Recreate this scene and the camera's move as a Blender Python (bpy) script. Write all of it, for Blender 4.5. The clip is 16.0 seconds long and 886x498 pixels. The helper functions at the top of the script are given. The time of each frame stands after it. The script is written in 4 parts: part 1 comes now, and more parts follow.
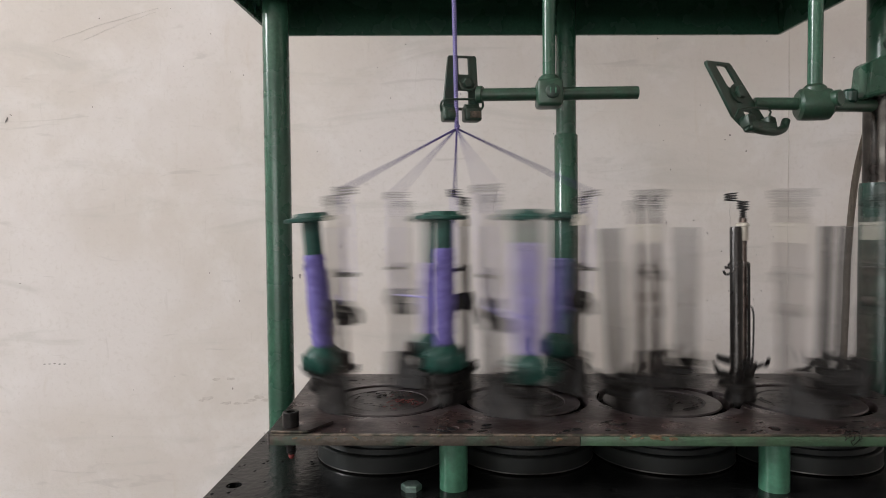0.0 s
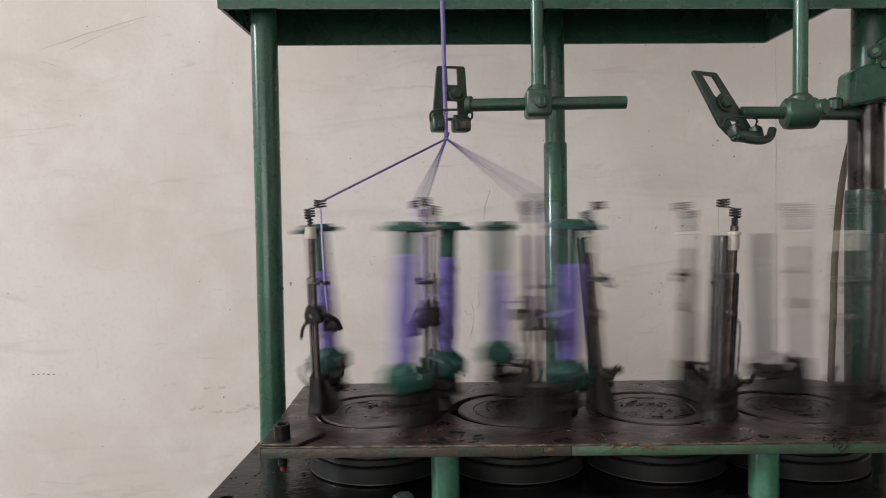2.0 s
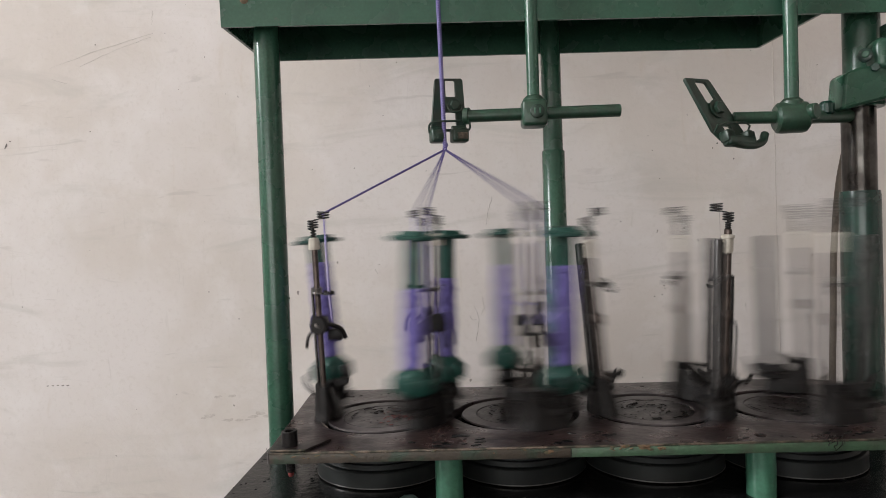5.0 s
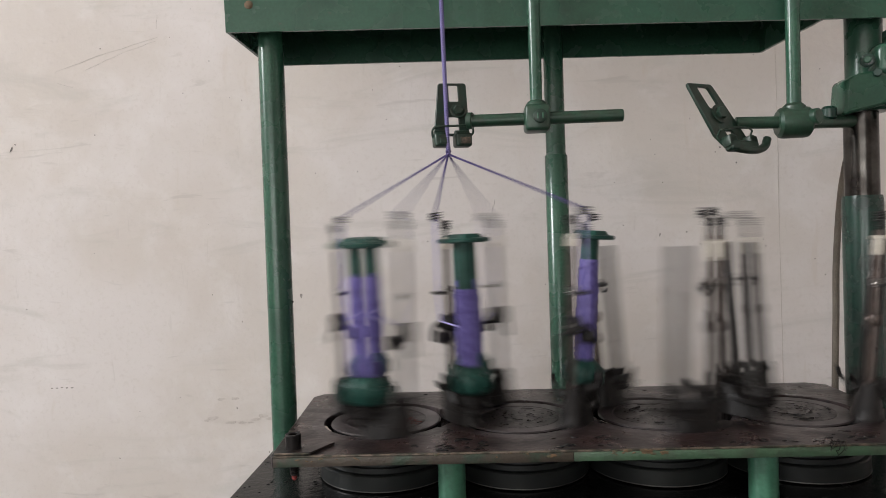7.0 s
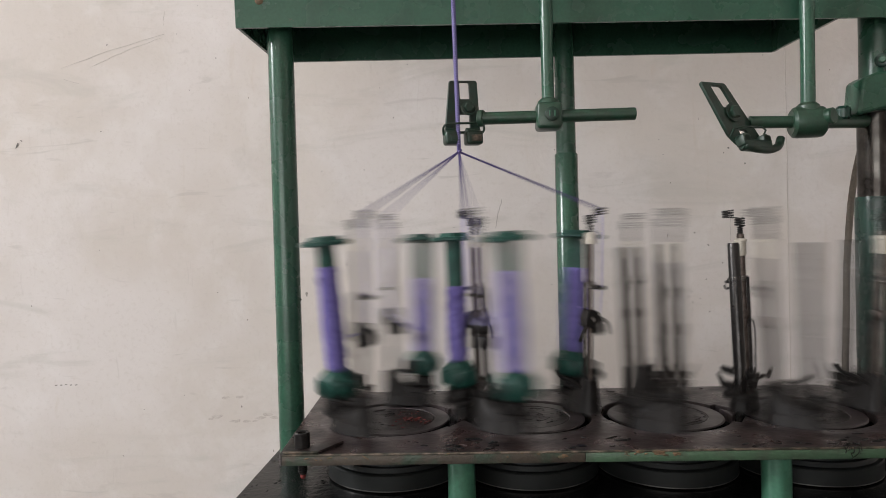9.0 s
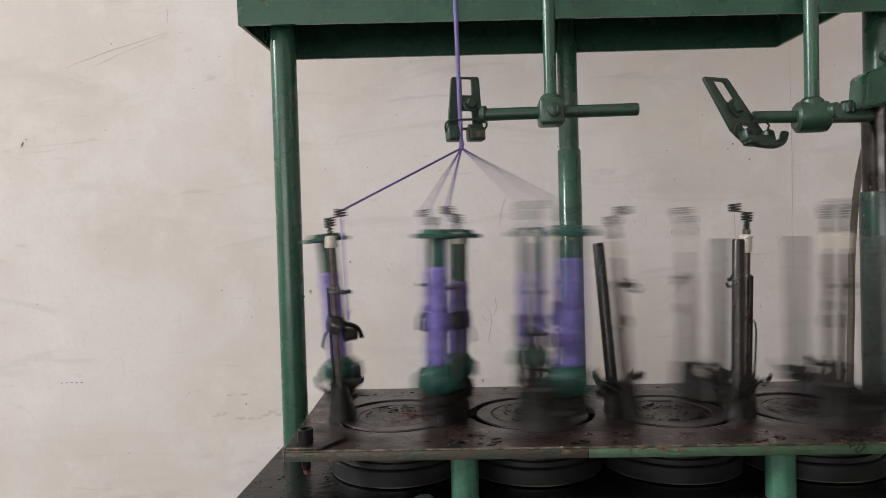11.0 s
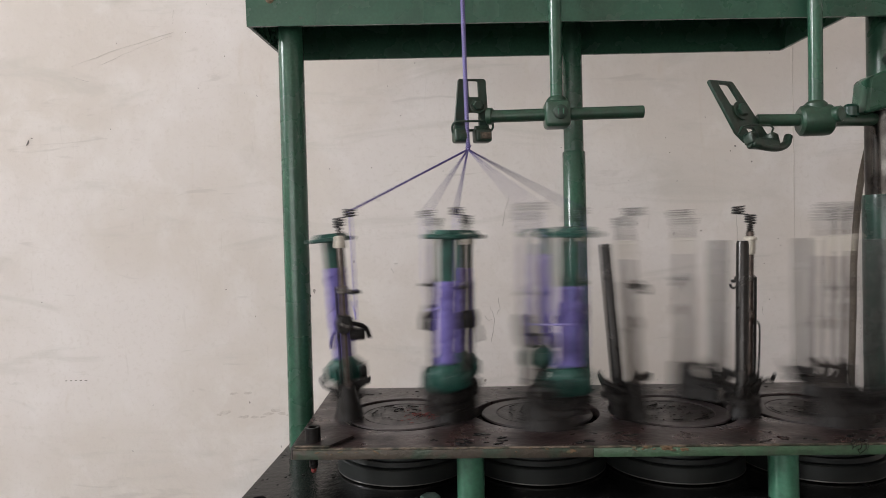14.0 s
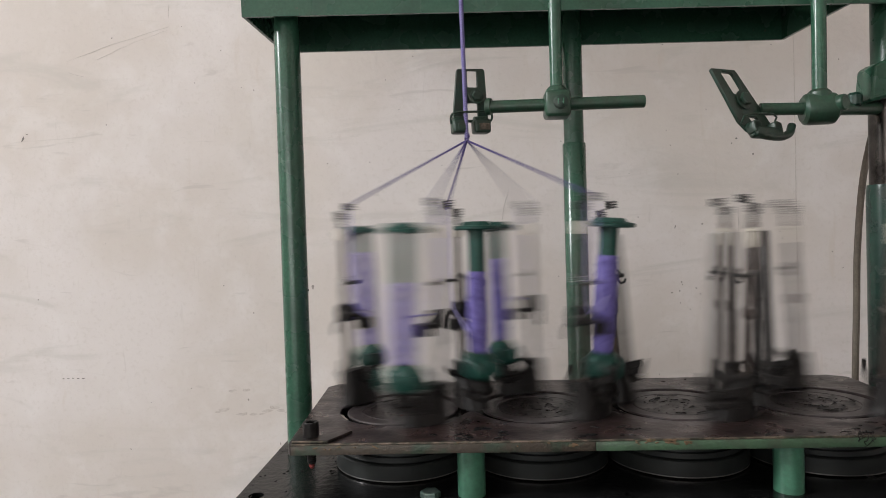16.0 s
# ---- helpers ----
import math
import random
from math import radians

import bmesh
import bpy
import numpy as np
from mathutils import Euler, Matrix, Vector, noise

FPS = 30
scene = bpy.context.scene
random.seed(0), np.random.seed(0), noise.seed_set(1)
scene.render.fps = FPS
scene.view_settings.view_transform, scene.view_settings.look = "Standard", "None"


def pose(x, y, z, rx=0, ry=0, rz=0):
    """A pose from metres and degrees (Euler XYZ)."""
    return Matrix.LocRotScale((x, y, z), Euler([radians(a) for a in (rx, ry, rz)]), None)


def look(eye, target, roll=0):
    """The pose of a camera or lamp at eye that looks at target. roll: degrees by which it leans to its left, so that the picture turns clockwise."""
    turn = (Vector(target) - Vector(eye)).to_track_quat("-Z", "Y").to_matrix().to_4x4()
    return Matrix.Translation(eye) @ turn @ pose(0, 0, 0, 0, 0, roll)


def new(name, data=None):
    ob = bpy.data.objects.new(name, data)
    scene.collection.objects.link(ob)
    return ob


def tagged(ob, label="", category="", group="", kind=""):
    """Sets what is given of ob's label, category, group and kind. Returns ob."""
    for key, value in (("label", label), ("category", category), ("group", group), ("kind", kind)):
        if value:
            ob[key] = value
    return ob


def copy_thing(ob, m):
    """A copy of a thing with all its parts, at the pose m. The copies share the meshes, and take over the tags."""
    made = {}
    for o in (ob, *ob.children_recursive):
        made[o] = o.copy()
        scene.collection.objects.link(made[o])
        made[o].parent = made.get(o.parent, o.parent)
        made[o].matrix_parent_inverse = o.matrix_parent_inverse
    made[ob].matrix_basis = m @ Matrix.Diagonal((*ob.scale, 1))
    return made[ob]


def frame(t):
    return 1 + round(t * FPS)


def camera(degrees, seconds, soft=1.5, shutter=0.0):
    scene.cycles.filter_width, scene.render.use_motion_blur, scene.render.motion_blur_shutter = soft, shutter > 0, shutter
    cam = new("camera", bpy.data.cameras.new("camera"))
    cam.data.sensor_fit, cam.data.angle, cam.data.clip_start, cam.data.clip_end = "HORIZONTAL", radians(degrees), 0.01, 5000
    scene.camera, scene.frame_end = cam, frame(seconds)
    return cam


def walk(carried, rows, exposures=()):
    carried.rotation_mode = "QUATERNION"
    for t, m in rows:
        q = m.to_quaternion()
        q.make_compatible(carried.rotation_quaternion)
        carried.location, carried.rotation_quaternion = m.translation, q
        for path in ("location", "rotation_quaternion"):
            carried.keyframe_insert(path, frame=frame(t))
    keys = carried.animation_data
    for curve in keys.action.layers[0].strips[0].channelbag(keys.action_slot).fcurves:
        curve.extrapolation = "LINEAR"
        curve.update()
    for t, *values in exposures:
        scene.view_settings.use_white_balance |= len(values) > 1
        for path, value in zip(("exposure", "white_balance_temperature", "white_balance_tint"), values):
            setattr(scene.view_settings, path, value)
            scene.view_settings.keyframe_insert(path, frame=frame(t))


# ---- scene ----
# Metres; x along the machine, y away from the camera, z = 0 on the track plate's top.
SECONDS = 16.0
cam = camera(67.6, SECONDS, soft=0.5, shutter=0.75)
PATH = [
    (0, (0.005, -0.569, 0.151), (-0.06, 1.429, 0.089), -0.5),
    (0.5, (0.008, -0.557, 0.151), (-0.055, 1.441, 0.069), -1.1),
    (1, (0.007, -0.558, 0.154), (-0.037, 1.44, 0.08), -1.1),
    (1.5, (0.007, -0.564, 0.155), (-0.041, 1.434, 0.091), -0.9),
    (2, (0.006, -0.57, 0.158), (-0.033, 1.429, 0.102), -0.9),
    (2.5, (0.011, -0.573, 0.158), (-0.033, 1.426, 0.113), -1.5),
    (3, (0.016, -0.576, 0.16), (-0.03, 1.423, 0.114), -1.8),
    (3.5, (0.015, -0.582, 0.162), (-0.035, 1.417, 0.133), -1.6),
    (4, (0.012, -0.584, 0.162), (-0.042, 1.415, 0.129), -1.7),
    (6.5, (0.016, -0.583, 0.16), (-0.059, 1.416, 0.115), -2.1),
    (7, (0.013, -0.586, 0.163), (-0.059, 1.412, 0.129), -1.9),
    (7.5, (0.01, -0.586, 0.162), (-0.062, 1.412, 0.131), -1.7),
    (8, (0.01, -0.585, 0.164), (-0.066, 1.414, 0.133), -1.7),
    (8.5, (0.009, -0.58, 0.16), (-0.071, 1.418, 0.121), -1.7),
    (9, (0.005, -0.582, 0.161), (-0.071, 1.416, 0.129), -1.5),
    (11.5, (0.007, -0.582, 0.159), (-0.085, 1.416, 0.122), -1.7),
    (12, (0.004, -0.583, 0.16), (-0.084, 1.415, 0.123), -1.6),
    (12.5, (0.003, -0.585, 0.162), (-0.078, 1.413, 0.138), -1.4),
    (13, (0.002, -0.584, 0.16), (-0.081, 1.414, 0.126), -1.4),
    (13.5, (0.001, -0.585, 0.16), (-0.086, 1.413, 0.127), -1.5),
    (14, (0.001, -0.587, 0.16), (-0.088, 1.411, 0.123), -1.4),
    (14.5, (0.004, -0.585, 0.161), (-0.081, 1.413, 0.127), -1.4),
    (15, (0.003, -0.582, 0.16), (-0.09, 1.415, 0.121), -1.6),
    (15.5, (0.002, -0.58, 0.158), (-0.092, 1.417, 0.12), -1.6),
    (16, (0.001, -0.579, 0.155), (-0.087, 1.419, 0.112), -1.7),
]
walk(cam, [(t, look(eye, target, roll)) for t, eye, target, roll in PATH])

# ---- world and light ----
WALL_Y, FLOOR_Z, CEIL_Z = 0.432, -0.85, 3.10
WEST_X, EAST_X, SOUTH_Y = -3.9, 2.6, -3.2
world = bpy.data.worlds.new("sky")
scene.world = world
world.use_nodes = True
wn = world.node_tree.nodes
sky = wn.new("ShaderNodeTexSky")
sky.sky_type, sky.sun_disc = "NISHITA", False
sky.sun_elevation, sky.sun_rotation = radians(50), radians(200)
wn["Background"].inputs["Strength"].default_value = 0.1
world.node_tree.links.new(sky.outputs["Color"], wn["Background"].inputs["Color"])
sun = new("sun", bpy.data.lights.new("sun", "SUN"))
sun.data.energy, sun.data.angle, sun.data.color = 2.5, radians(0.5), (1, 0.95, 0.88)
sun.matrix_world = look((-2, 3, 4), (0, 0, 0))


def area_light(name, eye, target, w, h, watts, color):
    ob = new(name, bpy.data.lights.new(name, "AREA"))
    ob.data.shape, ob.data.size, ob.data.size_y, ob.data.energy, ob.data.color = "RECTANGLE", w, h, watts, color
    ob.matrix_world = look(eye, target)
    return ob


area_light("daylight_west", (WEST_X + 0.02, -1.15, 2.1), (0, -1.15, 2.1), 0.55, 1.4, 204, (0.955, 0.98, 1.0))
# added fill from behind the camera, not a known window
area_light("fill_south", (-1.1, SOUTH_Y + 0.02, 0.25), (-1.1, 0, 0.25), 2.5, 1.0, 28.5, (1.0, 0.985, 0.98))
scene.view_settings.exposure = 0.0


# ---- materials ----
def material(name, color, rough=0.5, metal=0.0, dark=None, scale=60.0, mix=0.5, fine=600.0, bump=0.1, rough_var=0.15, coat=0.0, detail=6.0, lo=0.4, hi=0.65, vary=0.0, spec=0.5, chips=None):
    """Principled surface with stains at one scale and grain at a finer one."""
    m = bpy.data.materials.new(name)
    m.use_nodes = True
    nt = m.node_tree
    n, l = nt.nodes, nt.links
    b = n["Principled BSDF"]
    co = n.new("ShaderNodeTexCoord")
    n1, n2 = n.new("ShaderNodeTexNoise"), n.new("ShaderNodeTexNoise")
    n1.inputs["Scale"].default_value, n1.inputs["Detail"].default_value = scale, detail
    n2.inputs["Scale"].default_value, n2.inputs["Detail"].default_value = fine, 3
    for q in (n1, n2):
        l.new(co.outputs["Object"], q.inputs["Vector"])
    ramp = n.new("ShaderNodeMapRange")
    ramp.inputs["From Min"].default_value, ramp.inputs["From Max"].default_value = lo, hi
    ramp.inputs["To Max"].default_value = mix
    l.new(n1.outputs["Fac"], ramp.inputs["Value"])
    mx = n.new("ShaderNodeMix")
    mx.data_type = "RGBA"
    d = dark or tuple(c * 0.6 for c in color)
    mx.inputs["A"].default_value, mx.inputs["B"].default_value = (*color, 1), (*d, 1)
    l.new(ramp.outputs["Result"], mx.inputs["Factor"])
    gr = n.new("ShaderNodeMix")
    gr.data_type, gr.blend_type = "RGBA", "OVERLAY"
    gr.inputs["Factor"].default_value = 0.35
    l.new(mx.outputs["Result"], gr.inputs["A"])
    l.new(n2.outputs["Fac"], gr.inputs["B"])
    out = gr.outputs["Result"]
    if chips:
        n3, cr, cm = n.new("ShaderNodeTexNoise"), n.new("ShaderNodeMapRange"), n.new("ShaderNodeMix")
        n3.inputs["Scale"].default_value, n3.inputs["Detail"].default_value, n3.inputs["Roughness"].default_value = 130, 4, 0.6
        l.new(co.outputs["Object"], n3.inputs["Vector"])
        cr.inputs["From Min"].default_value, cr.inputs["From Max"].default_value = 0.70, 0.73
        l.new(n3.outputs["Fac"], cr.inputs["Value"])
        cm.data_type = "RGBA"
        cm.inputs["B"].default_value = (*chips, 1)
        l.new(cr.outputs["Result"], cm.inputs["Factor"])
        l.new(out, cm.inputs["A"])
        out = cm.outputs["Result"]
    if vary:
        info, hsv, mr = n.new("ShaderNodeObjectInfo"), n.new("ShaderNodeHueSaturation"), n.new("ShaderNodeMapRange")
        mr.inputs["To Min"].default_value, mr.inputs["To Max"].default_value = 1 - vary, 1 + vary
        l.new(info.outputs["Random"], mr.inputs["Value"])
        l.new(mr.outputs["Result"], hsv.inputs["Value"])
        l.new(out, hsv.inputs["Color"])
        out = hsv.outputs["Color"]
    l.new(out, b.inputs["Base Color"])
    rr = n.new("ShaderNodeMapRange")
    rr.inputs["To Min"].default_value, rr.inputs["To Max"].default_value = max(0.03, rough - rough_var), min(1, rough + rough_var)
    l.new(n1.outputs["Fac"], rr.inputs["Value"])
    l.new(rr.outputs["Result"], b.inputs["Roughness"])
    b.inputs["Metallic"].default_value, b.inputs["Coat Weight"].default_value = metal, coat
    b.inputs["Specular IOR Level"].default_value = spec
    if bump:
        bp = n.new("ShaderNodeBump")
        bp.inputs["Strength"].default_value, bp.inputs["Distance"].default_value = bump, 0.001
        l.new(n2.outputs["Fac"], bp.inputs["Height"])
        l.new(bp.outputs["Normal"], b.inputs["Normal"])
    return m


def plaster_material():
    """Limewashed plaster: blotches, trowel marks, grey smears and small dark specks."""
    m = bpy.data.materials.new("limewashed_plaster")
    m.use_nodes = True
    nt = m.node_tree
    n, l = nt.nodes, nt.links
    b = n["Principled BSDF"]
    co = n.new("ShaderNodeTexCoord")

    def noise_at(scale, detail, sx=1.0, sz=1.0, dist=0.0, rough=0.5, shift=0.0):
        mp, q = n.new("ShaderNodeMapping"), n.new("ShaderNodeTexNoise")
        mp.inputs["Scale"].default_value, mp.inputs["Location"].default_value = (sx, 1, sz), (shift, 0, shift)
        q.inputs["Scale"].default_value, q.inputs["Detail"].default_value = scale, detail
        q.inputs["Distortion"].default_value, q.inputs["Roughness"].default_value = dist, rough
        l.new(co.outputs["Object"], mp.inputs["Vector"])
        l.new(mp.outputs["Vector"], q.inputs["Vector"])
        return q.outputs["Fac"]

    def layer(a, fac, lo, hi, amount, color):
        mr, mx = n.new("ShaderNodeMapRange"), n.new("ShaderNodeMix")
        mr.interpolation_type = "SMOOTHSTEP"
        mr.inputs["From Min"].default_value, mr.inputs["From Max"].default_value, mr.inputs["To Max"].default_value = lo, hi, amount
        l.new(fac, mr.inputs["Value"])
        mx.data_type = "RGBA"
        mx.inputs["B"].default_value = (*color, 1)
        l.new(mr.outputs["Result"], mx.inputs["Factor"])
        if isinstance(a, tuple):
            mx.inputs["A"].default_value = (*a, 1)
        else:
            l.new(a, mx.inputs["A"])
        return mx.outputs["Result"]

    broad, mid = noise_at(4, 5), noise_at(13, 7, 1, 1, 0.4, 0.6)
    smear = noise_at(7, 6, 0.5, 2.2, 1.2, 0.6, 3.0)
    streak = noise_at(16, 5, 2.5, 0.35, 0.6, 0.6, 7.0)
    speck = noise_at(75, 2, 1, 0.7, 0.0, 0.5, 11.0)
    scuff = noise_at(22, 4, 0.45, 2.6, 0.8, 0.5, 17.0)
    c = layer((0.585, 0.532, 0.492), broad, 0.38, 0.62, 0.75, (0.659, 0.615, 0.599))
    c = layer(c, mid, 0.45, 0.7, 0.4, (0.700, 0.663, 0.651))
    c = layer(c, smear, 0.54, 0.72, 0.38, (0.44, 0.42, 0.385))
    c = layer(c, streak, 0.63, 0.75, 0.25, (0.52, 0.44, 0.36))
    c = layer(c, scuff, 0.66, 0.75, 0.24, (0.33, 0.30, 0.28))
    c = layer(c, speck, 0.785, 0.80, 0.7, (0.12, 0.10, 0.09))
    grain = noise_at(150, 4, 1, 1, 0.2, 0.7, 23.0)
    scratch = noise_at(48, 3, 2.2, 0.25, 0.5, 0.6, 29.0)
    c = layer(c, grain, 0.50, 0.70, 0.30, (0.52, 0.47, 0.43))
    c = layer(c, scratch, 0.66, 0.74, 0.22, (0.46, 0.42, 0.39))
    l.new(c, b.inputs["Base Color"])
    b.inputs["Roughness"].default_value = 0.85
    b.inputs["Specular IOR Level"].default_value = 0.25
    bp = n.new("ShaderNodeBump")
    bp.inputs["Strength"].default_value, bp.inputs["Distance"].default_value = 0.45, 0.004
    l.new(mid, bp.inputs["Height"])
    l.new(bp.outputs["Normal"], b.inputs["Normal"])
    return m


PLASTER = plaster_material()
CONCRETE = material("concrete_floor", (0.085, 0.080, 0.076), 0.8, scale=6, fine=90, mix=0.6)
CEILING = material("whitewashed_ceiling", (0.72, 0.69, 0.65), 0.9, scale=3, fine=40, mix=0.3)
GREEN = material("green_enamel", (0.030, 0.089, 0.056), 0.27, dark=(0.021, 0.062, 0.040), scale=35, mix=0.7, fine=350, bump=0.06, coat=0.03, spec=0.5, rough_var=0.08, chips=(0.07, 0.075, 0.06))
GREEN_DEEP = material("deep_green_enamel", (0.013, 0.040, 0.029), 0.26, dark=(0.007, 0.018, 0.014), scale=40, mix=0.8, fine=300, bump=0.08, rough_var=0.1)
GREEN_DUSTY = material("dusty_dark_green_enamel", (0.021, 0.058, 0.036), 0.36, dark=(0.025, 0.040, 0.026), scale=80, mix=0.8, fine=420, bump=0.12, rough_var=0.1)
GREEN_OLD = material("worn_green_enamel", (0.013, 0.036, 0.024), 0.40, dark=(0.024, 0.025, 0.017), scale=90, mix=0.75, fine=500, bump=0.15)
GREEN_PALE = material("pale_green_enamel", (0.050, 0.145, 0.092), 0.34, dark=(0.03, 0.10, 0.06), scale=70, mix=0.6, fine=300, bump=0.1, lo=0.45, hi=0.7)
EDGE = material("chipped_green_edge", (0.032, 0.048, 0.031), 0.5, dark=(0.056, 0.042, 0.031), scale=75, mix=0.95, fine=420, bump=0.5, lo=0.42, hi=0.56, detail=9)
LIP = material("rubbed_brown_lip", (0.14, 0.105, 0.08), 0.45, 0.3, dark=(0.03, 0.03, 0.02), scale=110, mix=0.95, fine=500, bump=0.4, lo=0.40, hi=0.58, detail=9)
EDGE_GREEN = material("rubbed_green_edge", (0.045, 0.088, 0.048), 0.45, dark=(0.040, 0.052, 0.034), scale=60, mix=0.8, fine=420, bump=0.3, lo=0.45, hi=0.62, detail=8)
RUST = material("rust_stain", (0.15, 0.085, 0.045), 0.8, dark=(0.05, 0.06, 0.035), scale=160, mix=0.9, bump=0.2)
OILY = material("oily_brown_steel", (0.040, 0.028, 0.026), 0.34, 0.35, dark=(0.016, 0.012, 0.012), scale=30, mix=0.9, fine=260, bump=0.22, rough_var=0.2)
RING_STEEL = material("rubbed_grey_steel", (0.052, 0.042, 0.043), 0.38, 0.1, dark=(0.026, 0.020, 0.021), scale=45, mix=0.8, fine=300, bump=0.12, rough_var=0.15)
DISC_STEEL = material("worn_disc_steel", (0.034, 0.026, 0.026), 0.36, 0.1, dark=(0.010, 0.008, 0.008), scale=70, mix=0.95, fine=300, bump=0.4, rough_var=0.2)
BLACK_OIL = material("oil_wet_black_paint", (0.009, 0.009, 0.009), 0.22, dark=(0.004, 0.004, 0.004), scale=40, mix=0.8, fine=150, bump=0.4, rough_var=0.14, spec=0.22)
GEAR_IRON = material("greasy_green_black_iron", (0.010, 0.014, 0.012), 0.42, 0.1, dark=(0.008, 0.009, 0.009), scale=45, mix=0.9, fine=250, bump=0.2)
GEAR_RIM = material("rubbed_gear_rim", (0.016, 0.018, 0.017), 0.50, 0.1, dark=(0.007, 0.008, 0.008), scale=40, mix=0.9, fine=250, bump=0.15, spec=0.35)
RIM_HIGHLIGHT = material("rubbed_iron_highlight", (0.22, 0.21, 0.20), 0.34, 0.7, dark=(0.012, 0.012, 0.012), scale=26, mix=0.98, fine=300, bump=0.1, lo=0.42, hi=0.6)
DARK_IRON = material("greasy_dark_iron", (0.014, 0.012, 0.0115), 0.42, 0.3, dark=(0.006, 0.005, 0.005), scale=120, mix=0.8, fine=500, bump=0.25, spec=0.28)
STEEL = material("grey_steel", (0.33, 0.31, 0.29), 0.32, 0.9, dark=(0.12, 0.10, 0.09), scale=120, mix=0.7, fine=600, bump=0.08)
BROWN_STEEL = material("browned_steel_tube", (0.105, 0.082, 0.072), 0.33, 0.8, dark=(0.04, 0.031, 0.028), scale=110, mix=0.8, fine=500, bump=0.08)
WIRE = material("black_spring_wire", (0.035, 0.033, 0.033), 0.35, 0.7, scale=200, bump=0.0)
CERAMIC = material("white_ceramic", (0.47, 0.43, 0.37), 0.35, dark=(0.30, 0.26, 0.21), scale=150, mix=0.5, bump=0.03)
SPOOL_GREEN = material("teal_green_plastic", (0.011, 0.060, 0.046), 0.42, dark=(0.006, 0.028, 0.023), scale=90, mix=0.8, fine=500, bump=0.12, spec=0.3)
YARN = material("violet_yarn", (0.135, 0.110, 0.335), 0.75, dark=(0.070, 0.053, 0.20), scale=220, mix=0.7, fine=1400, bump=0.5)
YARN_LIGHT = material("lilac_yarn", (0.40, 0.36, 0.66), 0.75, dark=(0.25, 0.21, 0.52), scale=400, mix=0.6, fine=1600, bump=0.4)
YARN_DARK = material("dark_violet_yarn", (0.070, 0.050, 0.175), 0.75, dark=(0.038, 0.026, 0.10), scale=400, mix=0.6, fine=1600, bump=0.4)
SHAFT = material("oily_bright_shaft", (0.080, 0.075, 0.069), 0.24, 1.0, dark=(0.028, 0.024, 0.022), scale=45, mix=0.95, fine=300, bump=0.1, lo=0.4, hi=0.6)
SPINDLE = material("dark_oiled_spindle_steel", (0.045, 0.042, 0.041), 0.30, 0.85, dark=(0.03, 0.028, 0.027), scale=90, mix=0.7, bump=0.05)
CABLE = material("dusty_brown_cable", (0.15, 0.125, 0.10), 0.7, scale=60, mix=0.5, bump=0.1)
ZINC = material("zinc_plated_steel", (0.21, 0.28, 0.25), 0.4, 0.8, dark=(0.08, 0.14, 0.115), scale=150, mix=0.7, bump=0.05)
RED_WAX = material("red_grease", (0.19, 0.024, 0.02), 0.5, dark=(0.05, 0.012, 0.011), scale=200, mix=0.7, bump=0.2)


def plate_material(centres, row_y, r0, r1):
    """Oily brown plate, rubbed to grey in a band round each ring slot."""
    m = material("rubbed_oily_plate", (0.036, 0.0215, 0.0200), 0.33, 0.0, dark=(0.008, 0.0054, 0.0054), scale=38, mix=0.95, fine=170, bump=0.5, rough_var=0.3, detail=9, spec=0.42)
    n, l = m.node_tree.nodes, m.node_tree.links
    b = n["Principled BSDF"]
    co = next(q for q in n if q.type == "TEX_COORD")
    flat = n.new("ShaderNodeVectorMath")
    flat.operation = "MULTIPLY"
    flat.inputs[1].default_value = (1, 1, 0)
    l.new(co.outputs["Object"], flat.inputs[0])
    best = None
    for cx in centres:
        d = n.new("ShaderNodeVectorMath")
        d.operation = "DISTANCE"
        d.inputs[1].default_value = (cx, row_y, 0)
        l.new(flat.outputs["Vector"], d.inputs[0])
        if best is None:
            best = d.outputs["Value"]
        else:
            mn = n.new("ShaderNodeMath")
            mn.operation = "MINIMUM"
            l.new(best, mn.inputs[0])
            l.new(d.outputs["Value"], mn.inputs[1])
            best = mn.outputs["Value"]
    mr = n.new("ShaderNodeMapRange")
    mr.interpolation_type = "SMOOTHSTEP"
    mr.inputs["From Min"].default_value, mr.inputs["From Max"].default_value = r1 + 0.001, r1 - 0.001
    mr.inputs["To Max"].default_value = 0.8
    l.new(best, mr.inputs["Value"])
    wear = n.new("ShaderNodeTexNoise")
    wear.inputs["Scale"].default_value, wear.inputs["Detail"].default_value = 55, 6
    l.new(co.outputs["Object"], wear.inputs["Vector"])
    mul = n.new("ShaderNodeMath")
    mul.operation = "MULTIPLY"
    w2 = n.new("ShaderNodeMapRange")
    w2.inputs["From Min"].default_value, w2.inputs["From Max"].default_value = 0.3, 0.6
    l.new(wear.outputs["Fac"], w2.inputs["Value"])
    l.new(mr.outputs["Result"], mul.inputs[0])
    l.new(w2.outputs["Result"], mul.inputs[1])
    mx = n.new("ShaderNodeMix")
    mx.data_type = "RGBA"
    mx.inputs["B"].default_value = (0.064, 0.052, 0.053, 1)
    src = b.inputs["Base Color"].links[0].from_socket
    l.new(src, mx.inputs["A"])
    l.new(mul.outputs["Value"], mx.inputs["Factor"])
    l.new(mx.outputs["Result"], b.inputs["Base Color"])
    return m


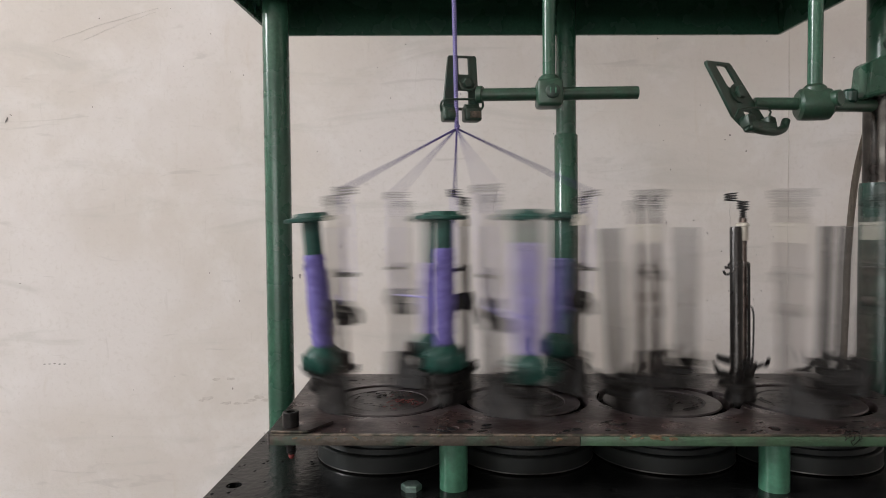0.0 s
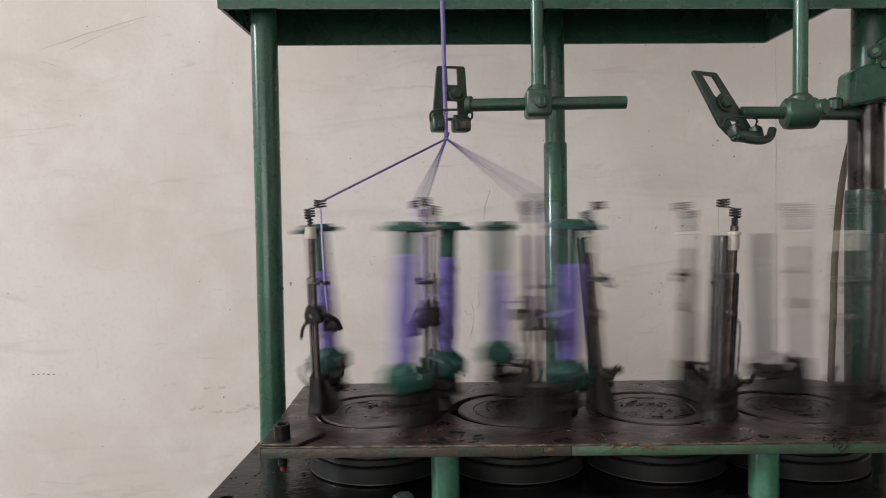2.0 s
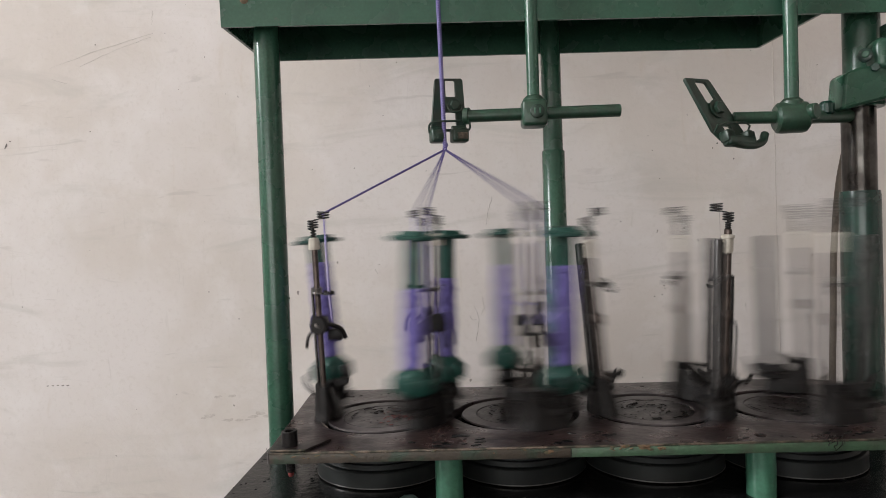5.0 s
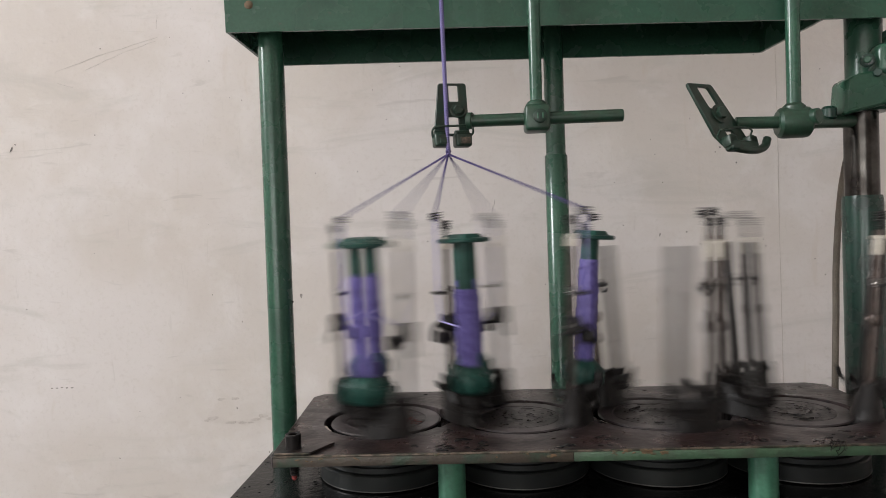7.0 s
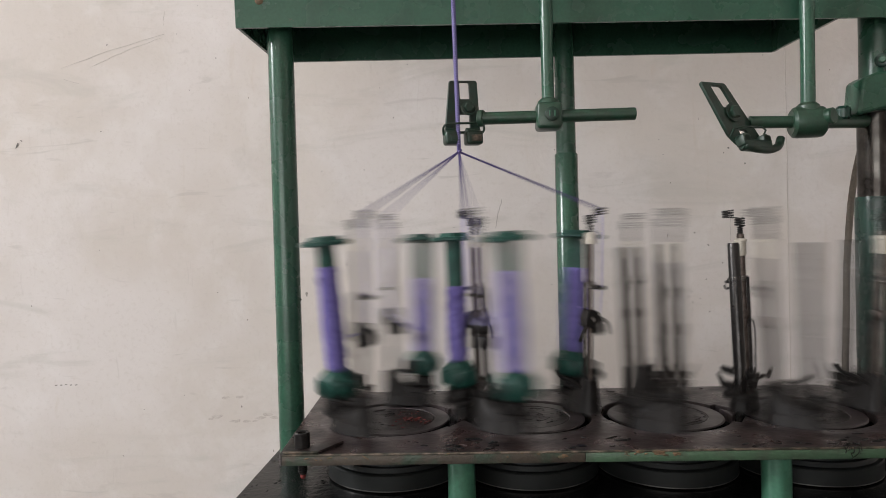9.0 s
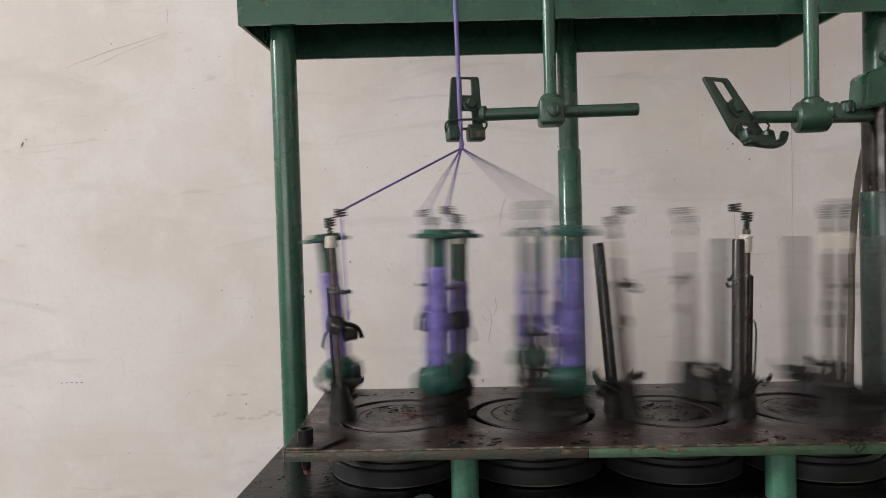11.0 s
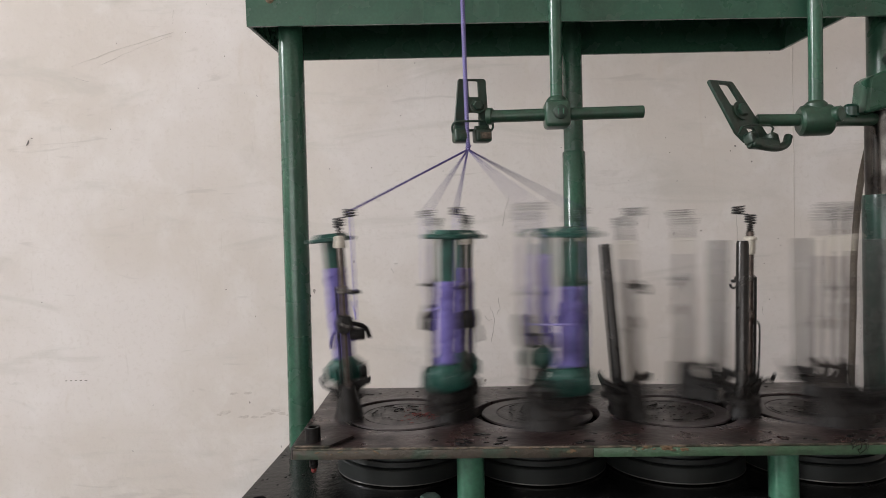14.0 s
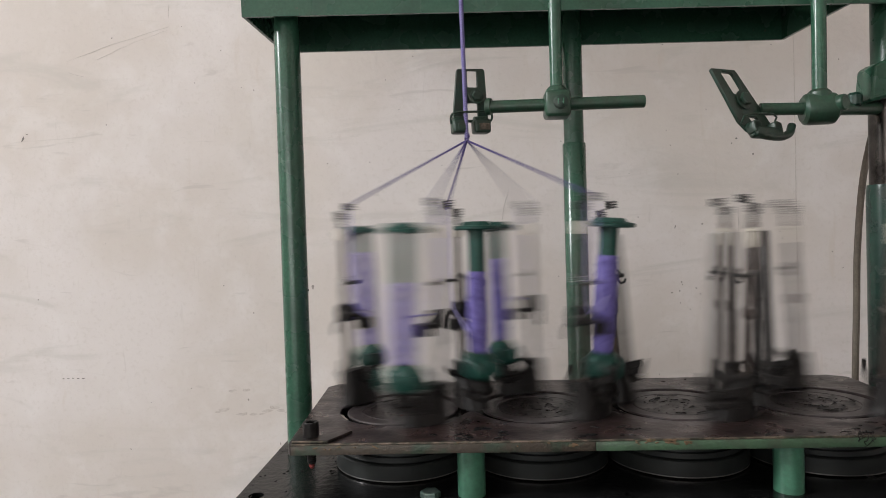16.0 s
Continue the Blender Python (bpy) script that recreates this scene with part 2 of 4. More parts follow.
SCUFF = material("brown_scuff", (0.47, 0.42, 0.38), 0.9, dark=(0.54, 0.49, 0.455), scale=90, mix=0.9, bump=0.0)
TROWEL = material("smeared_plaster_ridge", (0.53, 0.485, 0.45), 0.9, dark=(0.45, 0.41, 0.38), scale=120, mix=0.9, bump=0.0)
CRACK = material("grey_hair_crack", (0.40, 0.365, 0.335), 0.9, dark=(0.27, 0.245, 0.225), scale=300, mix=0.9, bump=0.0)
PENCIL = material("dark_pencil_mark", (0.19, 0.17, 0.16), 0.9, scale=200, bump=0.0)


# ---- mesh helpers ----
def smooth(bm, flat=35):
    for f in bm.faces:
        f.smooth = True
    for e in bm.edges:
        if len(e.link_faces) != 2 or e.calc_face_angle(0) > radians(flat):
            e.smooth = False
    return bm


def part(name, bm, mat, parent=None, label="", m=None):
    """Links a bmesh as one mesh object, under a thing or a part."""
    me = bpy.data.meshes.new(name)
    bmesh.ops.recalc_face_normals(bm, faces=bm.faces)
    smooth(bm).to_mesh(me)
    bm.free()
    me.materials.append(mat)
    ob = new(name, me)
    if parent:
        ob.parent = parent
    if m:
        ob.matrix_basis = m
    return tagged(ob, label)


def box(x0, x1, y0, y1, z0, z1, bevel=0.0, bm=None, seg=2):
    bm = bm or bmesh.new()
    r = bmesh.ops.create_cube(bm, size=1.0, matrix=Matrix.Translation(((x0 + x1) / 2, (y0 + y1) / 2, (z0 + z1) / 2)) @ Matrix.Diagonal((x1 - x0, y1 - y0, z1 - z0, 1)))
    if bevel:
        es = {e for v in r["verts"] for e in v.link_edges}
        bmesh.ops.bevel(bm, geom=list(es), offset=bevel, segments=seg, affect="EDGES", profile=0.5)
    return bm


def lathe(profile, cx=0.0, cy=0.0, seg=32, bm=None, m=None):
    """A solid turned about z from (radius, z) pairs, first and last on the axis or closed by caps."""
    bm = bm or bmesh.new()
    rings = []
    for r, z in profile:
        rings.append([bm.verts.new((cx + r * math.cos(2 * math.pi * k / seg), cy + r * math.sin(2 * math.pi * k / seg), z)) for k in range(seg)])
    for a, b in zip(rings, rings[1:]):
        for k in range(seg):
            bm.faces.new((a[k], a[(k + 1) % seg], b[(k + 1) % seg], b[k]))
    bm.faces.new(rings[0][::-1])
    bm.faces.new(rings[-1])
    if m:
        bmesh.ops.transform(bm, matrix=m, verts=[v for ring in rings for v in ring])
    return bm


def ring(r0, r1, z0, z1, cx=0.0, cy=0.0, seg=64):
    """An open ring of square section."""
    bm = bmesh.new()
    loops = [[bm.verts.new((cx + r * math.cos(2 * math.pi * k / seg), cy + r * math.sin(2 * math.pi * k / seg), z)) for k in range(seg)] for r, z in ((r0, z0), (r1, z0), (r1, z1), (r0, z1))]
    for a, b in zip(loops, loops[1:] + loops[:1]):
        for k in range(seg):
            bm.faces.new((a[k], a[(k + 1) % seg], b[(k + 1) % seg], b[k]))
    return bm


def rod(a, b, r, seg=20, bm=None, chamfer=0.0006):
    """A round bar from a to b with chamfered ends."""
    a, b = Vector(a), Vector(b)
    d = b - a
    m = Matrix.Translation(a) @ d.to_track_quat("Z", "Y").to_matrix().to_4x4()
    c = min(chamfer, r * 0.4)
    return lathe([(r - c, 0), (r, c), (r, d.length - c), (r - c, d.length)], seg=seg, bm=bm, m=m)


def tube(points, r, seg=8, bm=None):
    """A round wire along points."""
    bm = bm or bmesh.new()
    pts = [Vector(p) for p in points]
    rings, up = [], None
    for i, p in enumerate(pts):
        t = (pts[min(i + 1, len(pts) - 1)] - pts[max(i - 1, 0)]).normalized()
        if up is None:
            up = t.orthogonal().normalized()
        up = (up - t * up.dot(t)).normalized()
        side = t.cross(up)
        rings.append([bm.verts.new(p + r * (math.cos(2 * math.pi * k / seg) * up + math.sin(2 * math.pi * k / seg) * side)) for k in range(seg)])
    for a, b in zip(rings, rings[1:]):
        for k in range(seg):
            bm.faces.new((a[k], a[(k + 1) % seg], b[(k + 1) % seg], b[k]))
    bm.faces.new(rings[0][::-1])
    bm.faces.new(rings[-1])
    return bm


def prism(outline, y0, y1, holes=(), bevel=0.0):
    """An (x, z) outline, with holes cut through, given thickness along y."""
    bm = bmesh.new()
    loops = []
    for ring in (outline, *holes):
        vs = [bm.verts.new((x, y0, z)) for x, z in ring]
        loops += [bm.edges.new((vs[k], vs[(k + 1) % len(vs)])) for k in range(len(vs))]
    r = bmesh.ops.triangle_fill(bm, use_beauty=True, use_dissolve=False, edges=loops)
    fs = [f for f in r["geom"] if isinstance(f, bmesh.types.BMFace)]
    ex = bmesh.ops.extrude_face_region(bm, geom=fs)
    bmesh.ops.translate(bm, vec=(0, y1 - y0, 0), verts=[v for v in ex["geom"] if isinstance(v, bmesh.types.BMVert)])
    if bevel:
        es = [e for e in bm.edges if len(e.link_faces) == 2 and e.calc_face_angle(0) > 0.6]
        bmesh.ops.bevel(bm, geom=es, offset=bevel, segments=1, affect="EDGES")
    return bm


def helix(cx, cy, z0, z1, r, turns, step=14):
    n = int(turns * step)
    return [(cx + r * math.cos(2 * math.pi * i / step), cy + r * math.sin(2 * math.pi * i / step), z0 + (z1 - z0) * i / n) for i in range(n + 1)]


def curve_through(points, n=8):
    """Catmull-Rom points through a line."""
    p = [Vector(q) for q in points]
    p = [2 * p[0] - p[1], *p, 2 * p[-1] - p[-2]]
    out = []
    for i in range(1, len(p) - 2):
        for k in range(n):
            t = k / n
            out.append(0.5 * (2 * p[i] + (p[i + 1] - p[i - 1]) * t + (2 * p[i - 1] - 5 * p[i] + 4 * p[i + 1] - p[i + 2]) * t * t + (3 * p[i] - p[i - 1] - 3 * p[i + 1] + p[i + 2]) * t ** 3))
    return out + [p[-2]]


def hexagon(cx, cy, r, z0, z1, bm=None):
    c = (z1 - z0) * 0.2
    return lathe([(r, z0), (r, z1 - c), (r - c, z1)], cx, cy, 6, bm)


def empty(name, m=None):
    ob = new(name)
    ob.empty_display_size = 0.02
    if m:
        ob.matrix_basis = m
    return ob


# ---- room ----
def room():
    T = 0.12
    bm = box(WEST_X - T, EAST_X + T, WALL_Y, WALL_Y + T, FLOOR_Z, CEIL_Z)
    wall = tagged(part("wall_north", bm, PLASTER), "stained limewashed plaster wall behind the machine", "wall", kind="structure")
    # pencil dashes, scuffs and pits on the plaster
    rng = random.Random(11)
    marks = [(-0.648 + 0.008 * k, -0.054 + rng.uniform(-0.0008, 0.0008), 0.0050, 0.0009, 0) for k in range(5)]
    marks += [(-0.697, 0.324, 0.0110, 0.0016, 118), (-0.690, 0.331, 0.004, 0.001, 30), (0.400, 0.286, 0.0035, 0.0016, 40), (0.393, 0.279, 0.0022, 0.0012, 10), (0.424, 0.262, 0.0028, 0.0012, 120)]
    marks += [(rng.uniform(0.30, 0.47), rng.uniform(0.03, 0.16), rng.uniform(0.0012, 0.003), rng.uniform(0.0006, 0.0014), rng.uniform(0, 180)) for k in range(26)]
    marks += [(rng.uniform(-0.9, 0.75), rng.uniform(-0.2, 0.55), rng.uniform(0.001, 0.0024), rng.uniform(0.0006, 0.0012), rng.uniform(0, 180)) for k in range(44)]
    for x, z, w, h, a in marks:
        out = [(w * 0.5 * math.cos(t) * rng.uniform(0.7, 1.1), h * math.sin(t) * rng.uniform(0.6, 1.1)) for t in [2 * math.pi * k / 7 for k in range(7)]]
        bm = prism(out, -0.0003, 0.0)
        bmesh.ops.transform(bm, matrix=pose(x, WALL_Y - 0.0003, z, 0, a, 0), verts=bm.verts)
        part("mark", bm, PENCIL, wall)
    # hair cracks and trowel lines
    cracks = [[(0.0581, 0.2175), (0.0525, 0.1978), (0.0476, 0.1746)], [(0.0255, 0.0513), (0.032, 0.0329), (0.0298, 0.0121), (0.0258, -0.007)], [(0.038, 0.064), (0.041, 0.0483), (0.0356, 0.038)], [(0.0174, 0.0367), (0.0224, 0.0296), (0.0285, 0.0312)], [(0.4368, 0.0424), (0.4374, 0.0279)], [(0.4001, 0.1839), (0.4013, 0.1583), (0.4016, 0.1328)], [(-0.126, 0.1131), (-0.1202, 0.1042)], [(-0.1215, 0.1199), (-0.1136, 0.1197)]]
    trowel = [[(-0.6223, 0.4414), (-0.5508, 0.4642), (-0.4573, 0.4887)], [(-0.5742, 0.4423), (-0.5146, 0.4664), (-0.4602, 0.4835)], [(-0.4561, 0.5236), (-0.4579, 0.4974)], [(-0.6201, 0.4246), (-0.5887, 0.4146)]]
    for lines, r, mat, name in ((cracks, 0.0004, CRACK, "crack"), (trowel, 0.0004, TROWEL, "trowel_line")):
        for line in lines:
            pts = curve_through([(x, 0, z) for x, z in line], 5)
            pts = [(p.x + rng.uniform(-0.0007, 0.0007), WALL_Y, p.z + rng.uniform(-0.0007, 0.0007)) for p in pts]
            for a in range(0, len(pts) - 2, 2):
                part(name, tube(pts[a:a + 3], r * rng.uniform(0.5, 1.1), 5), mat, wall)
    joint = [(0.486 + rng.uniform(-0.0006, 0.0006), WALL_Y + 0.0002, -0.30 + 0.03 * k) for k in range(36)]
    part("plaster_joint", tube(joint, 0.0006, 6), SCUFF, wall, "faint upright joint in the plaster")
    for k in range(13):
        x, z = -0.40 + 0.011 * k + rng.uniform(-0.003, 0.003), rng.choice((-0.076, -0.108, -0.113)) + rng.uniform(-0.003, 0.003)
        w, h = rng.uniform(0.010, 0.022), rng.uniform(0.0015, 0.004)
        bm = prism([(w * 0.5 * math.cos(2 * math.pi * q / 9) * rng.uniform(0.6, 1.1), h * math.sin(2 * math.pi * q / 9) * rng.uniform(0.5, 1.1)) for q in range(9)], -0.00003, 0.0)
        bmesh.ops.transform(bm, matrix=pose(x, WALL_Y - 0.0003, z, 0, rng.uniform(-8, 4), 0), verts=bm.verts)
        part("scuff", bm, SCUFF, wall)
    # unseen rest of the room, assumed; encloses and bounces the light
    tagged(part("floor", box(WEST_X - T, EAST_X + T, SOUTH_Y - T, WALL_Y + T, FLOOR_Z - 0.1, FLOOR_Z), CONCRETE), "bare grey concrete workshop floor", "floor", kind="structure")
    tagged(part("ceiling", box(WEST_X - T, EAST_X + T, SOUTH_Y - T, WALL_Y + T, CEIL_Z, CEIL_Z + 0.1), CEILING), "plain whitewashed ceiling", "ceiling", kind="structure")
    tagged(part("wall_east", box(EAST_X, EAST_X + T, SOUTH_Y, WALL_Y, FLOOR_Z, CEIL_Z), PLASTER), "plain limewashed plaster wall", "wall", kind="structure")
    w = bmesh.new()
    for y0, y1, z0, z1 in ((SOUTH_Y, -1.43, FLOOR_Z, CEIL_Z), (-0.87, WALL_Y, FLOOR_Z, CEIL_Z), (-1.43, -0.87, FLOOR_Z, 1.40), (-1.43, -0.87, 2.80, CEIL_Z)):
        box(WEST_X - T, WEST_X, y0, y1, z0, z1, bm=w)
    tagged(part("wall_west", w, PLASTER), "plastered wall with a window opening", "wall", kind="structure")
    # unseen wall; its opening only makes room for the fill lamp
    s = bmesh.new()
    for x0, x1, z0, z1 in ((WEST_X, -2.35, FLOOR_Z, CEIL_Z), (0.15, EAST_X, FLOOR_Z, CEIL_Z), (-2.35, 0.15, FLOOR_Z, -0.25), (-2.35, 0.15, 0.75, CEIL_Z)):
        box(x0, x1, SOUTH_Y - T, SOUTH_Y, z0, z1, bm=s)
    tagged(part("wall_south", s, PLASTER), "unseen plastered wall, open where the fill lamp stands", "wall", kind="structure")
    tagged(part("ground", box(-60, 60, -60, 60, FLOOR_Z - 0.3, FLOOR_Z - 0.12), CONCRETE), "bare ground outside", "ground", kind="structure")


room()

# ---- machine ----
PITCH, ROW_Y, X1 = 0.1205, 0.011, -0.0652
CENTRES = [X1 + PITCH * k for k in range(4)]
HEADS = [X1 + PITCH * 0.5 + 0.002, X1 + PITCH * 2.5 + 0.007]
TRACK_R, SLOT_IN, SLOT_OUT = 0.0512, 0.0493, 0.0554
BASE_Z, PLATE_T = -0.046, 0.0085

machine = tagged(empty("braiding_machine"), "green-painted braiding machine frame with oily track plate", "machine")


def solid_cut(bm, cutters, name):
    """A mesh with other meshes cut out of it."""
    me = bpy.data.meshes.new(name)
    bmesh.ops.recalc_face_normals(bm, faces=bm.faces)
    bm.to_mesh(me)
    bm.free()
    ob = new(name, me)
    tools = []
    for c in cutters:
        cm = bpy.data.meshes.new("cutter")
        bmesh.ops.recalc_face_normals(c, faces=c.faces)
        c.to_mesh(cm)
        c.free()
        co = new("cutter", cm)
        md = ob.modifiers.new("cut", "BOOLEAN")
        md.operation, md.solver, md.object = "DIFFERENCE", "EXACT", co
        tools.append(co)
    dep = bpy.context.evaluated_depsgraph_get()
    out = bmesh.new()
    out.from_mesh(ob.evaluated_get(dep).to_mesh())
    for o in (ob, *tools):
        bpy.data.objects.remove(o)
    return out


def machine_bed():
    bm = prism([(-0.191, -0.40), (0.62, -0.40), (0.62, 0.15), (-0.14, 0.15), (-0.190, 0.106)], 0.0, 0.025, bevel=0.0012)
    bmesh.ops.transform(bm, matrix=Matrix(((1, 0, 0, 0), (0, 0, 1, 0), (0, -1, 0, BASE_Z), (0, 0, 0, 1))), verts=bm.verts)
    bed = part("base_plate", solid_cut(bm, [lathe([(0.006, -0.1), (0.006, 0.0)], -0.1745, -0.069, 24), lathe([(0.0035, -0.1), (0.0035, 0.0)], 0.115, -0.075, 16)], "base_plate"), BLACK_OIL, machine, "oil-wet black base plate")
    for x in (-0.15, 0.57):
        for y in (-0.36, 0.11):
            part("leg", box(x - 0.025, x + 0.025, y - 0.025, y + 0.025, FLOOR_Z, BASE_Z - 0.025, 0.003), GREEN, machine)
    # oil drops and grit lying on the plate
    rng = random.Random(4)
    for k in range(46):
        x, y, r = rng.uniform(-0.187, -0.12), rng.uniform(-0.14, 0.05), rng.uniform(0.0006, 0.0022)
        bm = lathe([(r, 0), (r * 0.8, r * 0.18), (r * 0.3, r * 0.3)], 0, 0, 8, m=pose(x, y, BASE_Z, 0, 0, rng.uniform(0, 180)) @ Matrix.Diagonal((1, rng.uniform(0.5, 1), 1, 1)))
        part("oil_drop", bm, BLACK_OIL, bed)


machine_bed()


def track_plate():
    x0, x1, y0, y1, c = -0.153, 0.376, -0.088, 0.114, 0.012
    out = [(x0 + c, y0), (x1 - c, y0), (x1, y0 + c), (x1, y1 - c), (x1 - c * 1.3, y1), (x0 + c * 0.7, y1), (x0, y1 - c), (x0 + c - 0.0022, y0 + 0.004), (x0 + c - 0.0012, y0 + 0.0012)]
    bm = bmesh.new()
    vs = [bm.verts.new((x, y, -PLATE_T)) for x, y in out]
    f = bm.faces.new(vs)
    ex = bmesh.ops.extrude_face_region(bm, geom=[f])
    bmesh.ops.translate(bm, vec=(0, 0, PLATE_T), verts=[v for v in ex["geom"] if isinstance(v, bmesh.types.BMVert)])
    cut = [lathe([(SLOT_OUT, -0.03), (SLOT_OUT, 0.01)], cx, ROW_Y, 96) for cx in CENTRES]
    for hx in HEADS:
        for a in (30, -30):
            b = box(-0.0045, 0.0045, -0.032, 0.032, -0.03, 0.0101)
            bmesh.ops.transform(b, matrix=pose(hx, ROW_Y, 0, 0, 0, a), verts=b.verts)
            cut.append(b)
    for x, y, r in ((-0.0045, -0.072, 0.0040), (0.2355, -0.072, 0.0040), (0.095, 0.095, 0.002), (0.19, 0.096, 0.002), (-0.06, 0.095, 0.002), (0.295, 0.095, 0.002), (-0.1275, -0.076, 0.003)):
        cut.append(lathe([(r, -0.03), (r, 0.01)], x, y, 20))
    bm = solid_cut(bm, cut, "track_plate")
    es = [e for e in bm.edges if len(e.link_faces) == 2 and e.calc_face_angle(0) > 1.0 and all(v.co.z > -0.001 for v in e.verts)]
    bmesh.ops.bevel(bm, geom=es, offset=0.0006, segments=1, affect="EDGES")
    plate = part("track_plate", bm, plate_material(CENTRES, ROW_Y, SLOT_OUT, 0.0665), machine, "thick oily brown steel plate with ring slots")
    # painted front edge and the clip in the corner
    for xa, xb, mat, words in ((x0 + c + 0.001, 0.088, EDGE, "chipped brown and green paint on the plate's edge"), (0.0885, x1 - c - 0.001, EDGE_GREEN, "green paint on the plate's edge")):
        part("front_edge", box(xa, xb, y0 - 0.0012, y0 - 0.0001, -PLATE_T + 0.0004, -0.0012, 0.0003), mat, plate, words)
    # rubbed lip; the lighter colour also stands for the edge's highlight
    part("worn_lip_highlight", box(x0 + c + 0.001, x1 - c - 0.001, y0 - 0.0010, y0 + 0.0012, -0.0012, 0.0003, 0.0004), LIP, plate, "rubbed lip of the plate, with its edge highlight as lighter colour")
    clip = prism([(-0.139, -0.0865), (-0.112, -0.0865), (-0.098, -0.062), (-0.106, -0.060), (-0.118, -0.073), (-0.139, -0.073)], 0.0, 0.002)
    bmesh.ops.transform(clip, matrix=Matrix(((1, 0, 0, 0), (0, 0, 1, 0), (0, 1, 0, 0.0003), (0, 0, 0, 1))), verts=clip.verts)
    part("corner_clip", clip, OILY, plate)
    part("worn_end", box(-0.1395, -0.1125, -0.0880, -0.0866, 0.0006, 0.0024, 0.0005), LIP, plate, "bright worn end of the corner clip")
    # paint knocked off the lip, and a greasy tuft of lint
    rng = random.Random(21)
    for k in range(34):
        r = rng.uniform(0.0006, 0.0018)
        x = rng.gauss(0.138, 0.010) if k < 22 else rng.uniform(-0.13, 0.08)
        m = pose(x, y0 - 0.0012, rng.uniform(-0.0040, -0.0006), 90, rng.uniform(-30, 30), 0) @ Matrix.Diagonal((rng.uniform(1, 2.4), rng.uniform(0.4, 0.9), 1, 1))
        part("paint_chip", lathe([(r, -0.0002), (r, 0.0002), (r * 0.6, 0.0004)], 0, 0, 7, m=m), RUST, plate)
    for k in range(14):
        p = Vector((0.284 + rng.gauss(0, 0.004), y0 + rng.uniform(-0.0022, 0.010), 0.0008))
        pts = [p]
        for j in range(4):
            p = p + Vector((rng.gauss(-0.001, 0.0016), -0.0012, rng.gauss(0, 0.0006)))
            if p.y < y0 - 0.0020:
                p = Vector((p.x, y0 - 0.0022, p.z - 0.0016))
            pts.append(p)
        part("lint", tube(curve_through(pts, 3), rng.uniform(0.0002, 0.0004), 5), DARK_IRON, plate)
    # socket-head screw with its threaded end below
    bx, by = -0.1275, -0.076
    head = lathe([(0.0034, 0.009), (0.0034, 0.0135), (0.0056, 0.0138), (0.0061, 0.0132), (0.0061, 0.0024), (0.001, 0.0022)], bx, by, 28)
    screw = part("socket_screw", head, DARK_IRON, plate, "black socket-head screw")
    part("shank", tube(helix(bx, by, -0.018, -PLATE_T, 0.0026, 6, 12), 0.0010, 6, rod((bx, by, -0.019), (bx, by, 0.003), 0.0027)), DARK_IRON, screw)
    part("red_tip", lathe([(0.001, -0.0225), (0.0022, -0.0210), (0.0022, -0.0188)], bx, by, 14), RED_WAX, screw)
    for x in (-0.0045, 0.2355):
        for y in (-0.071, 0.090):
            part("spacer", lathe([(0.0108, BASE_Z), (0.0108, -PLATE_T - 0.001), (0.0100, -PLATE_T)], x, y, 32), GREEN_PALE, machine, "pale green round spacer")
    # black sheet added below the slots, so that their depth looks dark
    part("under_plate", box(-0.13, 0.36, -0.045, 0.068, -0.0122, -0.0088), BLACK_OIL, plate)
    return plate


PLATE = track_plate()


def oil_spots():
    rng = random.Random(8)
    spots = [(rng.gauss(cx, 0.016), rng.uniform(-0.084, -0.055)) for cx in (-0.02, 0.0, 0.10, 0.235, 0.30) for k in range(9)]
    spots += [(rng.uniform(-0.14, 0.36), rng.uniform(0.085, 0.103)) for k in range(14)]
    for x, y in spots:
        r = rng.uniform(0.0008, 0.0034)
        m = pose(x, y, 0.0001, 0, 0, rng.uniform(-40, 40)) @ Matrix.Diagonal((rng.uniform(1, 2.4), rng.uniform(0.4, 0.9), 1, 1))
        part("oil_spot", lathe([(r, 0), (r * 0.85, 0.0003), (r * 0.35, 0.0005)], 0, 0, 9, m=m), BLACK_OIL, PLATE)


oil_spots()


